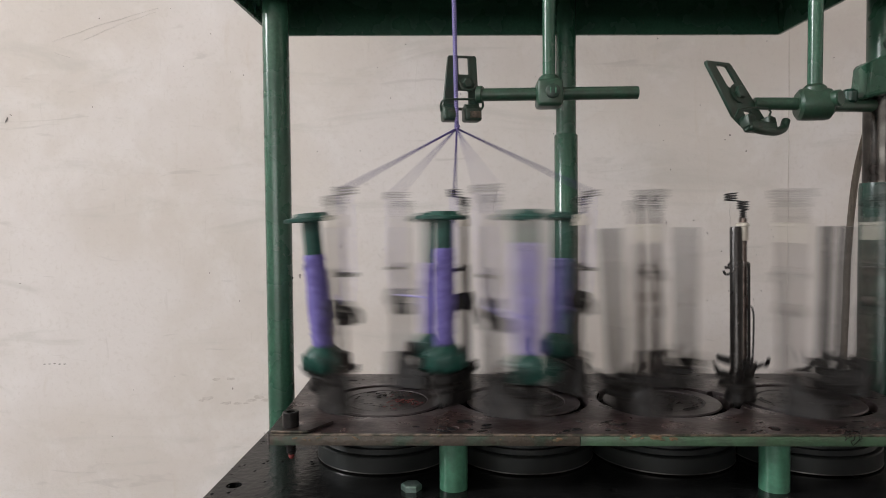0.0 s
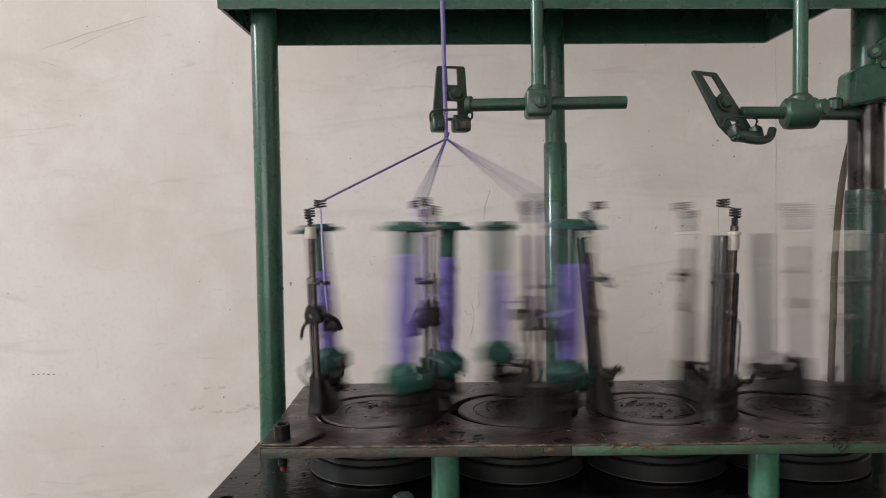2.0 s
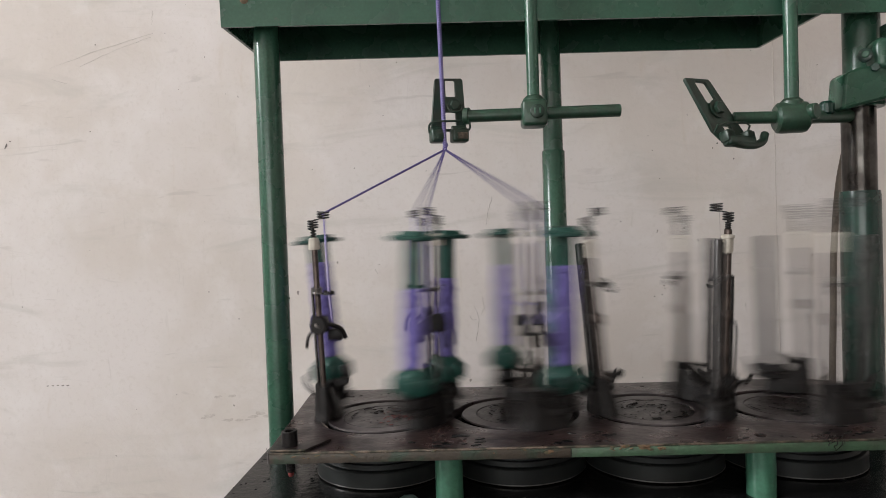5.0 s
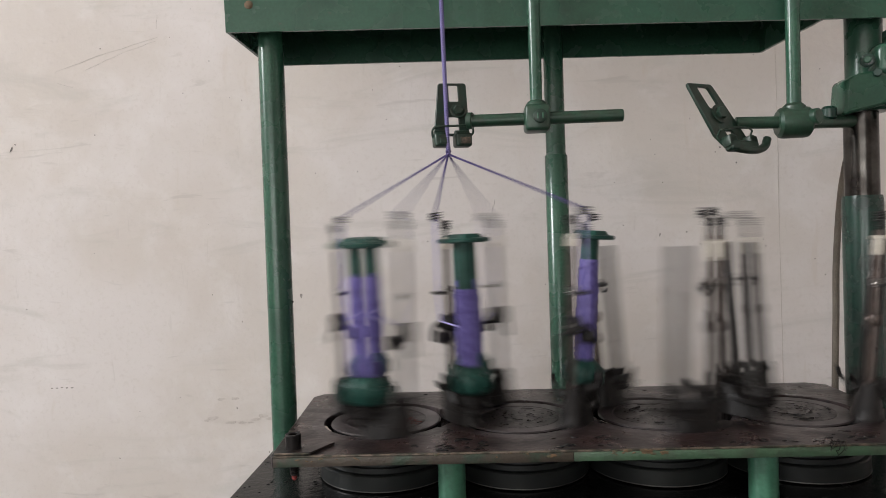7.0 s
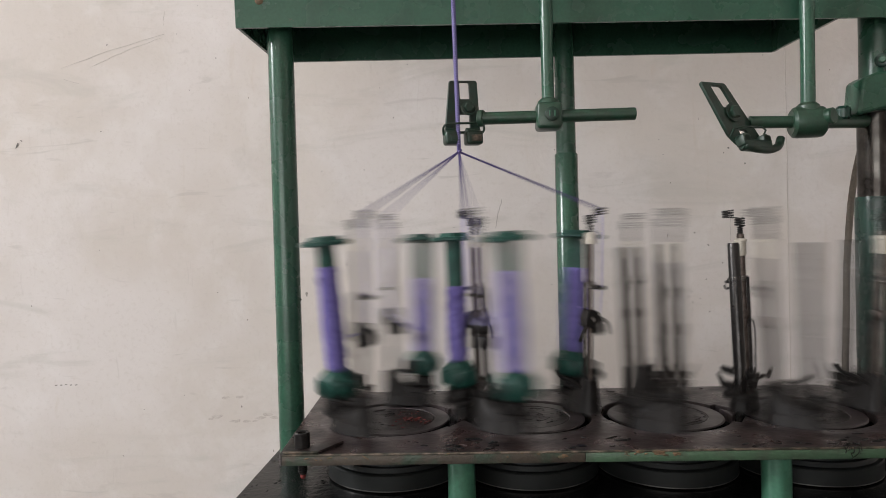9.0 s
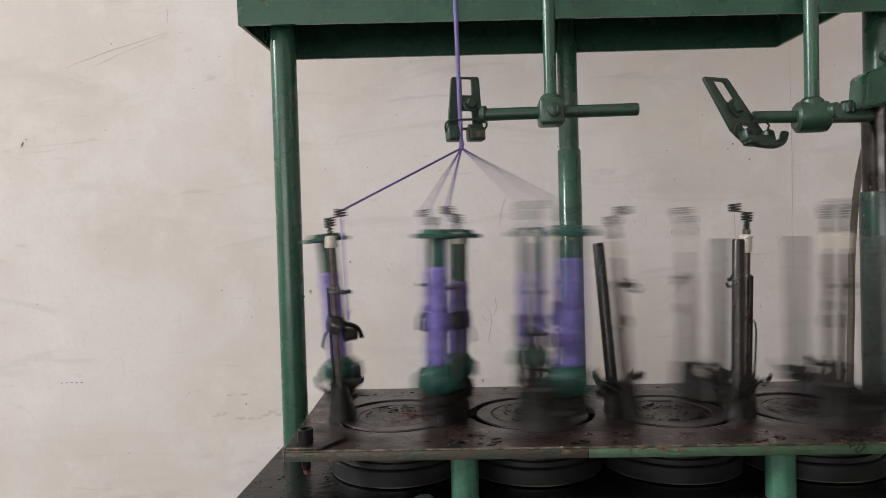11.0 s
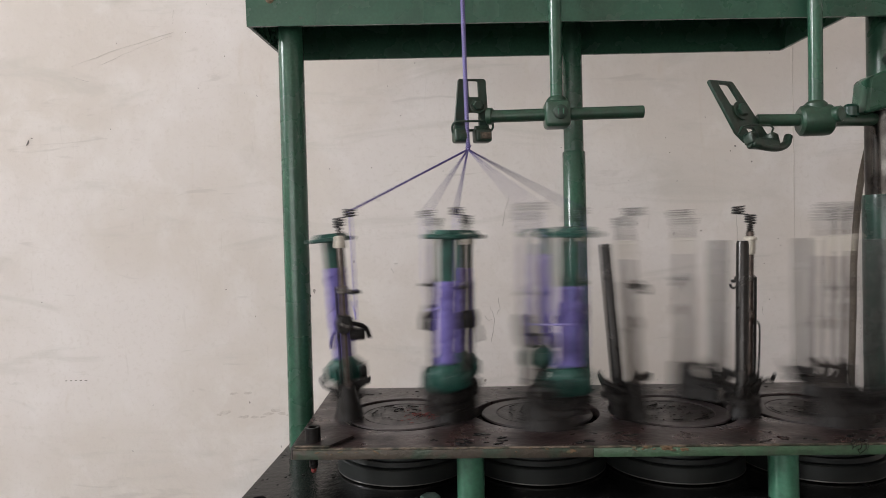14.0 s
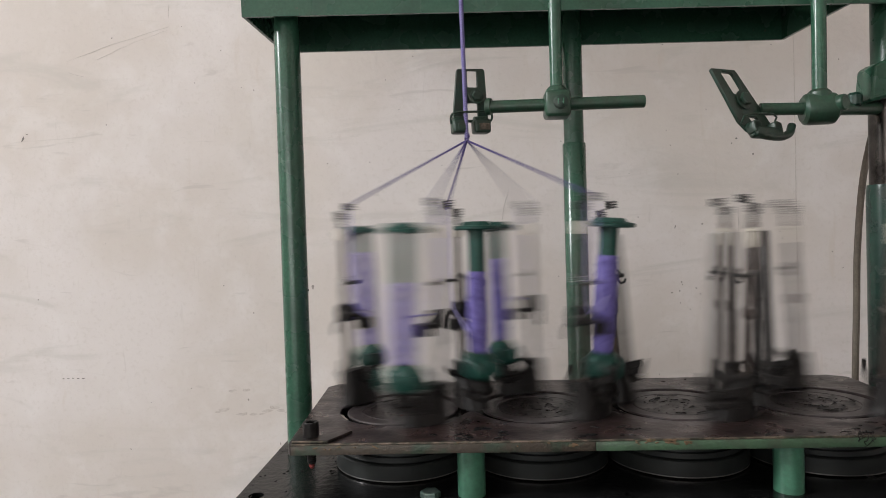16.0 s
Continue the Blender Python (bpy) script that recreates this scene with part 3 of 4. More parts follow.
def disc(cx, seed):
    rng = random.Random(seed)
    r = SLOT_IN
    cuts = [lathe([(0.0022, -0.02), (0.0022, 0.01)], cx + dx, ROW_Y + 0.004 + dy, 14) for dx, dy in ((-0.008, 0.004), (0.0085, 0.0))]
    prof = [(r, -PLATE_T), (r, -0.0012), (r - 0.0008, -0.0004), (0.0365, -0.0004), (0.0358, -0.0012), (0.008, -0.0012)]
    d = part("track_disc", solid_cut(lathe(prof, cx, ROW_Y, 96), [], "track_disc"), RING_STEEL, PLATE, "rubbed grey steel disc inside a ring slot")
    part("skirt", ring(r - 0.0004, r + 0.0004, -PLATE_T, -0.0018, cx, ROW_Y, 96), BLACK_OIL, d, "black band round the disc's side")
    part("greasy_middle", solid_cut(lathe([(0.0355, -0.0012), (0.0350, -0.0006), (0.010, -0.0005)], cx, ROW_Y, 64), cuts, "greasy_middle"), DISC_STEEL, d, "caked greasy middle of the disc")
    # packed grease flakes
    for k in range(54):
        a, q, s = rng.uniform(0, 6.28), rng.uniform(0.006, 0.034), rng.uniform(0.0006, 0.0021)
        pts = [(s * rng.uniform(0.5, 1.1) * math.cos(j * 1.05), s * rng.uniform(0.4, 0.9) * math.sin(j * 1.05)) for j in range(6)]
        bm = prism(pts, 0.0, 0.0003)
        bmesh.ops.transform(bm, matrix=pose(cx + q * math.cos(a), ROW_Y + q * math.sin(a), -0.0005, 90, 0, rng.uniform(0, 360)), verts=bm.verts)
        bmesh.ops.translate(bm, vec=(0, 0, 0.0003), verts=bm.verts)
        part("grease_flake", bm, RED_WAX if seed == 1 and k % 2 == 0 and math.cos(a) > 0 else (DARK_IRON, OILY, DISC_STEEL)[k % 3], d)
    if seed == 1:
        for k in range(26):
            q = rng.uniform(0.0008, 0.0022)
            m = pose(cx + rng.gauss(0.018, 0.006), ROW_Y + rng.gauss(-0.004, 0.005), -0.0005, 0, 0, rng.uniform(0, 180)) @ Matrix.Diagonal((1, rng.uniform(0.4, 0.8), 1, 1))
            part("red_smear", lathe([(q, 0), (q * 0.8, 0.0005), (q * 0.3, 0.0007)], 0, 0, 7, m=m), RED_WAX, d)
    # curled scrapings
    for k in range(12):
        a, q = rng.uniform(0, 6.28), rng.uniform(0.012, 0.033)
        sweep = rng.uniform(0.2, 0.7)
        pts = [(cx + (q + rng.uniform(-0.0012, 0.0012)) * math.cos(a + sweep * j / 6), ROW_Y + (q + rng.uniform(-0.0012, 0.0012)) * math.sin(a + sweep * j / 6), 0.0002) for j in range(7)]
        part("scraping", tube(pts, rng.uniform(0.0003, 0.0005), 5), DARK_IRON, d)
    return d


for k, cx in enumerate(CENTRES):
    disc(cx, k + 1)
# the glint on the slot's left wall, put in as a white piece
for cx in (CENTRES[0], CENTRES[2]):
    arc = [(cx + q * math.cos(radians(a)), ROW_Y + q * math.sin(radians(a))) for q, aa in ((SLOT_OUT - 0.0002, range(194, 217, 4)), (SLOT_OUT - 0.0022, range(214, 197, -4))) for a in aa]
    bm = prism([(x, -y) for x, y in arc], 0.0, 0.006)
    bmesh.ops.transform(bm, matrix=Matrix(((1, 0, 0, 0), (0, 0, -1, 0), (0, 1, 0, -0.0070), (0, 0, 0, 1))), verts=bm.verts)
    part("slot_glint", bm, CERAMIC, PLATE, "white piece put in for the glint on the slot's wall")


def horn_gear(cx):
    """The driven gear below the plate: a rubbed rim, a hub and a notch for each carrier."""
    g = empty("horn_gear", pose(cx, ROW_Y, 0))
    g.parent = machine
    tagged(g, "greasy horn gear turning below the plate")
    part("rim", lathe([(0.045, -0.0450), (0.0588, -0.0450), (0.0600, -0.0438), (0.0600, -0.0320), (0.0590, -0.0310), (0.0560, -0.0305), (0.0545, -0.027), (0.045, -0.027)], 0, 0, 96), GEAR_RIM, g)
    # highlight along the rubbed lower edge, made as a paler ring
    part("rim_edge_highlight", ring(0.0592, 0.0602, -0.0446, -0.0438, seg=96), RIM_HIGHLIGHT, g, "pale ring for the highlight on the gear's rubbed edge")
    part("web", lathe([(0.050, -0.036), (0.050, -0.024), (0.0565, -0.0235), (0.0565, -0.0220), (0.030, -0.0215), (0.030, -0.0145), (0.010, -0.014)], 0, 0, 48), GEAR_IRON, g)
    for k in range(5):
        a = 2 * math.pi * k / 5
        bm = box(0.030, 0.0535, -0.012, 0.012, -0.0215, -0.0125, 0.002)
        bmesh.ops.transform(bm, matrix=pose(0, 0, 0, 0, 0, math.degrees(a)), verts=bm.verts)
        part("horn", bm, GEAR_IRON, g)
    part("shaft", rod((0, 0, BASE_Z), (0, 0, -PLATE_T), 0.009), DARK_IRON, g)
    return g


GEARS = [horn_gear(cx) for cx in CENTRES]


def columns():
    c = part("column", lathe([(0.0123, BASE_Z), (0.0123, 0.40)], -0.1718, 0.057, 48), GREEN, machine, "tall green enamelled column")
    part("rust_spot", lathe([(0.0008, -0.001), (0.0014, 0), (0.0008, 0.001)], 0, 0, 8, m=pose(-0.1597, 0.057, 0.105, 0, 90, 0)), DARK_IRON, c)
    m = part("column", lathe([(0.0103, BASE_Z), (0.0103, 0.40)], 0.1105, 0.1205, 40), GREEN, machine, "green enamelled column with a sleeve")
    part("sleeve", lathe([(0.0119, BASE_Z), (0.0119, 0.2455), (0.0112, 0.2465)], 0.1105, 0.1205, 40), GREEN, m)
    r = part("column", lathe([(0.0149, BASE_Z), (0.0149, 0.30)], 0.3945, 0.065, 40), SHAFT, machine, "dark oily bright-steel shaft")
    part("painted_foot", lathe([(0.0176, BASE_Z), (0.0176, 0.184), (0.0170, 0.190)], 0.3945, 0.065, 40), GREEN_DEEP, r)
    part("upper_column", lathe([(0.0160, 0.275), (0.0160, 0.40)], 0.3985, 0.065, 40), GREEN, r)


columns()


def top_tray():
    """An open-bottomed sheet tray: a long front flange, with left, back and right flanges under the top sheet."""
    zt = 0.47
    tray = empty("top_tray")
    tray.parent = machine
    tagged(tray, "dark green sheet-steel tray closing the frame's top")
    f = prism([(-0.2045, 0.3605), (0.66, 0.3420), (0.66, zt), (-0.2065, zt)], 0.0255, 0.0285)
    part("front_flange", f, GREEN, tray)

    def sheet(x0, y0, x1, y1, z0, z1):
        d = Vector((x1 - x0, y1 - y0, 0))
        n = Vector((-d.y, d.x, 0)).normalized() * 0.0015
        bm = bmesh.new()
        lo = [Vector((x0, y0, z0)) - n, Vector((x1, y1, z1)) - n, Vector((x1, y1, z1)) + n, Vector((x0, y0, z0)) + n]
        a = [bm.verts.new(p) for p in lo]
        b = [bm.verts.new((p.x, p.y, zt)) for p in lo]
        bm.faces.new(a)
        bm.faces.new(b[::-1])
        for k in range(4):
            bm.faces.new((a[k], a[(k + 1) % 4], b[(k + 1) % 4], b[k]))
        return bm

    part("side_flange", sheet(-0.2025, 0.029, -0.196, 0.136, 0.3605, 0.3575), GREEN, tray)
    part("back_flange", sheet(-0.196, 0.136, 0.333, 0.136, 0.3575, 0.3492), GREEN, tray)
    part("side_flange", sheet(0.333, 0.136, 0.341, 0.029, 0.3492, 0.3488), GREEN, tray)
    part("top_sheet", box(-0.2065, 0.66, 0.0255, 0.138, zt, zt + 0.003), GREEN, tray)
    part("rust_spot", lathe([(0.002, -0.0004), (0.0042, -0.0003), (0.0030, 0.0004)], 0, 0, 9, m=pose(-0.182, 0.0252, 0.3850, 90, 0, 0)), RUST, tray)


top_tray()


def rounded(x0, x1, z0, z1, r, n=4):
    out = []
    for cx, cz, a0 in ((x1 - r, z1 - r, 0), (x0 + r, z1 - r, 90), (x0 + r, z0 + r, 180), (x1 - r, z0 + r, 270)):
        out += [(cx + r * math.cos(radians(a0 + 90 * k / n)), cz + r * math.sin(radians(a0 + 90 * k / n))) for k in range(n + 1)]
    return out


def leaning_guide(lean):
    """The slotted plate over the idle head, with its bolt, wire loop and grooved lugs. Built upright round x = 0, z = 0 at the bolt."""
    g = empty("yarn_guide")
    g.parent = machine
    tagged(g, "worn green slotted guide plate with a wire loop")
    body = [(-0.0135, 0.0265), (0.0140, 0.0270), (0.0152, 0.025), (0.0185, -0.022), (0.0140, -0.030), (-0.0160, -0.030), (-0.0205, -0.022), (-0.0155, 0.0245)]
    shear = lambda ring: [(x - lean * z, z) for x, z in ring]
    low = lean * 0.0275
    part("plate", prism(shear(body), -0.0015, 0.0015, [shear(rounded(-0.0055, 0.0085, 0.004, 0.0238, 0.002)), shear(rounded(-0.0045, 0.0055, -0.0235, -0.0165, 0.0015))], 0.0004), GREEN_OLD, g)
    part("bolt", hexagon(0, 0, 0.0058, 0.0, 0.0035, lathe([(0.0088, -0.0012), (0.0088, 0.0002)], 0, 0, 24)), GREEN_OLD, g, m=pose(0.002, -0.003, -0.001, 90, 0, 0))
    for s in (-1, 1):
        part("lug", lathe([(0.0035, 0), (0.0045, 0.001), (0.0045, 0.009), (0.0035, 0.010)], 0, 0, 16, m=pose(s * 0.0125 - 0.001 + low, -0.001, -0.0275, 90, 0, 0)), GREEN_OLD, g)
        part("ear", box(s * 0.0125 - 0.0055 + low, s * 0.0125 + 0.0045 + low, -0.011, -0.0016, -0.034, -0.024, 0.0015), GREEN_OLD, g)
    loop = [(-0.0200, -0.003, -0.0245), (-0.0203, -0.008, -0.0195), (-0.012, -0.0105, -0.0180), (0.0, -0.0115, -0.0178), (0.013, -0.0105, -0.0172), (0.0198, -0.008, -0.0185), (0.0196, -0.003, -0.0245)]
    part("wire_loop", tube([(x + lean * 0.02, y, z) for x, y, z in loop], 0.0009), GREEN_OLD, g)
    part("trough", box(-0.0165 + low, 0.0170 + low, -0.0115, -0.0010, -0.0375, -0.0285, 0.0030, seg=3), GREEN_OLD, g)
    part("hook", tube(curve_through([(-0.016 + low, -0.006, -0.033), (0.0 + low, -0.008, -0.0365), (0.016 + low, -0.008, -0.0365), (0.027 + low, -0.008, -0.033), (0.0315 + low, -0.008, -0.0275), (0.033 + low, -0.008, -0.0255)], 5), 0.0036, 12), GREEN_OLD, g)
    return g


def upright_guide():
    """The slotted plate over the working head: two legs below the bolt, a wire loop and two blocks between which the cord runs."""
    g = empty("yarn_guide")
    g.parent = machine
    tagged(g, "worn green slotted guide plate with a wire loop")
    body = [(-0.0080, 0.0268), (0.0160, 0.0272), (0.0175, 0.0255), (0.0182, -0.006), (0.0186, -0.0215), (-0.0155, -0.0215), (-0.0145, -0.0150), (-0.0092, 0.0252)]
    part("plate", prism(body, -0.0014, 0.0014, [rounded(0.0005, 0.0098, 0.0102, 0.0252, 0.0012), rounded(-0.0022, 0.0090, -0.0192, -0.0040, 0.0012)], 0.0004), GREEN_OLD, g)
    washer = part("washer", lathe([(0.0050, 0), (0.0062, 0.0004), (0.0064, 0.0016), (0.0050, 0.0022)], 0, 0, 26), GREEN_OLD, g, m=pose(0.0075, -0.0014, 0.0018, 90, 0, 0))
    part("bolt_head", hexagon(0, 0, 0.0046, 0.0018, 0.0052), GREEN_OLD, washer)
    part("lip", tube(curve_through([(0.0005, -0.004, 0.0030), (0.0020, -0.0056, -0.0030), (0.0075, -0.0062, -0.0050), (0.0130, -0.0056, -0.0028), (0.0150, -0.004, 0.0020)], 5), 0.0010, 8), GREEN_OLD, g)
    for x0, x1 in ((-0.0174, -0.0036), (0.0022, 0.0178)):
        bl = part("block", box(x0, x1, -0.0110, 0.0014, -0.0325, -0.0200, 0.0022, seg=3), GREEN_OLD, g)
        part("knuckle", rod((x0 + 0.001, -0.0045, -0.0200), (x1 - 0.001, -0.0045, -0.0200), 0.0030, 16), GREEN_OLD, bl)
        part("groove", box(x0 + 0.0042, x1 - 0.0014, -0.0117, -0.0100, -0.0300, -0.0242, 0.0005), LIP if x0 > 0 else GREEN_OLD, bl)
    loop = [(-0.0176, -0.004, -0.0235), (-0.0186, -0.0065, -0.0185), (-0.0165, -0.0095, -0.0150), (-0.008, -0.0115, -0.0145), (0.004, -0.0120, -0.0142), (0.014, -0.0110, -0.0138), (0.0190, -0.0085, -0.0150), (0.0204, -0.0060, -0.0190), (0.0182, -0.004, -0.0225)]
    part("wire_loop", tube(curve_through(loop, 4), 0.0010, 8), GREEN_OLD, g)
    return g


def brackets():
    # head with the braid
    part("guide_arm", rod((0.0180, 0.0172, 0.2680), (0.1565, 0.0135, 0.2672), 0.0056, 28), GREEN_DUSTY, machine, "round green guide arm")
    part("hanger_rod", rod((0.0795, 0.0135, 0.268), (0.0800, 0.0135, 0.465), 0.0056, 28), GREEN, machine)
    bl = part("clamp_block", box(0.0682, 0.0905, 0.001, 0.0245, 0.2550, 0.2785, 0.0034, seg=3), GREEN_DUSTY, machine, "green cast clamp block")
    part("collar", lathe([(0.0100, 0.2765), (0.0092, 0.2805), (0.0066, 0.2830)], 0.0795, 0.0130, 24), GREEN_DUSTY, bl)
    part("screw_head", lathe([(0.0062, 0), (0.0062, 0.0022), (0.0050, 0.0030)], 0, 0, 18, m=pose(0.0812, 0.0012, 0.2672, 90, 0, 0)), GREEN_OLD, bl)
    for dx in (-0.0022, 0.0022):
        part("screw_mark", box(0.0812 + dx - 0.0006, 0.0812 + dx + 0.0006, -0.0026, -0.0018, 0.2648, 0.2698, 0.0003), GREEN_PALE, bl)
    g = upright_guide()
    g.matrix_basis = pose(0.0005, 0.0230, 0.2772, -2, -1.0, 18)
    part("knuckle", rod((0.0172, 0.0185, 0.2684), (0.0222, 0.0170, 0.2682), 0.0076, 20), GREEN_DUSTY, machine)
    for x in (0.0795, 0.3070):
        part("hanger_bracket", box(x - 0.012, x + 0.012, 0.004, 0.0254, 0.452, 0.470, 0.002), GREEN, machine)
    # head without spools
    part("guide_arm", rod((0.2560, 0.0150, 0.2565), (0.3045, 0.0135, 0.2552), 0.0054, 28), GREEN_DUSTY, machine)
    part("guide_arm", rod((0.3000, 0.0135, 0.2552), (0.3835, 0.0600, 0.2615), 0.0063, 28), GREEN_DUSTY, machine)
    part("hanger_rod", rod((0.3066, 0.0135, 0.255), (0.3080, 0.0135, 0.465), 0.0060, 28), GREEN, machine)
    b2 = part("clamp_block", lathe([(0.0105, -0.0140), (0.0132, -0.0118), (0.0138, -0.0085), (0.0138, 0.0085), (0.0132, 0.0118), (0.0105, 0.0140)], 0, 0, 32, m=pose(0.3062, 0.0135, 0.2548, 0, 90, -6)), GREEN_DUSTY, machine, "dusty green cast cross clamp")
    part("boss", lathe([(0.0066, 0), (0.0072, 0.001), (0.0072, 0.0075), (0.0060, 0.0085)], 0, 0, 20, m=pose(0.3165, 0.0060, 0.2575, 90, 0, 34)), GREEN_DUSTY, b2)
    part("collar", lathe([(0.0105, 0.2630), (0.0094, 0.2690), (0.0068, 0.2715)], 0.3066, 0.0135, 24), GREEN_DUSTY, b2)
    g2 = leaning_guide(0.52)
    g2.matrix_basis = pose(0.2360, 0.0070, 0.2645, -14, 0, 28)
    # clamp on the shaft
    out = [(0.3590, 0.2625), (0.400, 0.2715), (0.452, 0.2790), (0.452, 0.3080), (0.3750, 0.3000), (0.3625, 0.2950)]
    cl = part("shaft_clamp", prism(out, 0.028, 0.056, bevel=0.0022), GREEN, machine, "heavy green cast clamp on the shaft")
    part("clamp_band", lathe([(0.0200, 0.2690), (0.0215, 0.2710), (0.0215, 0.2990), (0.0200, 0.3010)], 0.3965, 0.065, 32), GREEN, cl)
    part("knob", lathe([(0.0050, 0.2600), (0.0068, 0.2615), (0.0068, 0.2695), (0.0045, 0.2720)], 0.3500, 0.038, 20), GREEN_DEEP, cl)
    part("pale_plate", box(0.4130, 0.452, 0.0285, 0.050, 0.2620, 0.2725, 0.001), ZINC, cl)
    part("ear", box(0.3890, 0.4065, 0.0250, 0.048, 0.2955, 0.3270, 0.0080, seg=4), GREEN, cl)
    nut = part("nut", lathe([(0.0048, 0), (0.0062, 0.0008), (0.0062, 0.0040), (0.0046, 0.0048)], 0, 0, 20), GREEN_DEEP, cl, m=pose(0.3830, 0.0330, 0.3110, 90, 0, -30))
    part("stud", lathe([(0.0032, 0.0045), (0.0032, 0.0075), (0.0024, 0.0082)], 0, 0, 14), GREEN, nut)
    part("nut", hexagon(0, 0, 0.0042, 0, 0.0040), GREEN_DEEP, cl, m=pose(0.3885, 0.0290, 0.2990, 90, 15, -20))
    for k in range(6):
        part("tooth", box(0.4050, 0.4180, 0.0280, 0.0480, 0.3010 + 0.008 * k, 0.2905 + 0.008 * k, 0.001), GREEN, cl)


brackets()

tagged(part("hex_nut", hexagon(-0.0365, -0.075, 0.0080, BASE_Z, BASE_Z + 0.0045), ZINC), "loose zinc-plated hexagon nut on the base plate", "nut")
wire_pts = [(0.4780, 0.200, 0.46), (0.4760, 0.200, 0.34), (0.4650, 0.200, 0.275), (0.4500, 0.200, 0.205), (0.4425, 0.200, 0.125), (0.4405, 0.200, 0.06), (0.4375, 0.200, -0.03), (0.436, 0.200, -0.12), (0.436, 0.200, -0.40), (0.45, 0.22, FLOOR_Z + 0.004)]


tagged(part("power_cable", tube(curve_through(wire_pts), 0.0036, 10), CABLE), "dusty brown power cable hanging down behind the shaft", "cable")

# ---- carriers ----
POST_Y, SPOOL_Y = 0.0155, -0.0175
EYE = Vector((-0.0100, POST_Y, 0.1815))


def spool(carrier, fill, seed):
    rng = random.Random(seed)
    sp = empty("spool", pose(0, SPOOL_Y, 0))
    sp.parent = carrier
    tagged(sp, "green plastic spool wound with violet yarn")
    part("barrel", lathe([(0.0078, 0.036), (0.0078, 0.158)], 0, 0, 28), SPOOL_GREEN, sp)
    top = part("flange", lathe([(0.0203, 0.1580), (0.0213, 0.1588), (0.0213, 0.1608), (0.0203, 0.1616), (0.0165, 0.1618)], 0, 0, 40), SPOOL_GREEN, sp)
    part("hub", lathe([(0.0165, 0.1616), (0.0135, 0.1652), (0.0060, 0.1654)], 0, 0, 6), SPOOL_GREEN, top)
    part("ratchet", lathe([(0.0120, 0.0285), (0.0150, 0.0300), (0.0165, 0.0325), (0.0165, 0.0430), (0.0150, 0.0465), (0.0100, 0.0510)], 0, 0, 8), SPOOL_GREEN, sp)
    for k in range(8):
        bm = box(0.0145, 0.0186, -0.0035, 0.0030, 0.0320, 0.0440, 0.0008)
        bmesh.ops.transform(bm, matrix=pose(0, 0, 0, 0, 0, 45 * k + 10), verts=bm.verts)
        part("tooth", bm, SPOOL_GREEN, sp)
    part("latch", box(-0.0195, -0.0125, 0.006, 0.015, 0.0320, 0.0440, 0.001), DARK_IRON, sp)
    part("lower_stem", lathe([(0.0110, 0.0185), (0.0130, 0.0195), (0.0130, 0.0270), (0.0110, 0.0288)], 0, 0, 20), DARK_IRON, sp)
    prof, n = [(0.0080, 0.0515)], 36
    for k in range(n + 1):
        u = k / n
        z = 0.052 + (fill - 0.052) * u
        prof.append((0.0085 + 0.0009 * math.sin(math.pi * min(1, u * 1.15)) + rng.uniform(-0.0004, 0.0004), z))
    prof.append((0.0080, fill + 0.002))
    y = part("winding", lathe(prof, 0, 0, 28), YARN, sp, "violet yarn wound on the spool")
    turns = []
    for k in range(150):
        u = k / 149
        turns.append((0.0095 * math.cos(u * 44), 0.0095 * math.sin(u * 44), 0.061 + (fill - 0.064) * (0.5 - 0.5 * math.cos(u * 9))))
    part("loose_end", tube(turns, 0.0004, 5), YARN, y)
    return sp


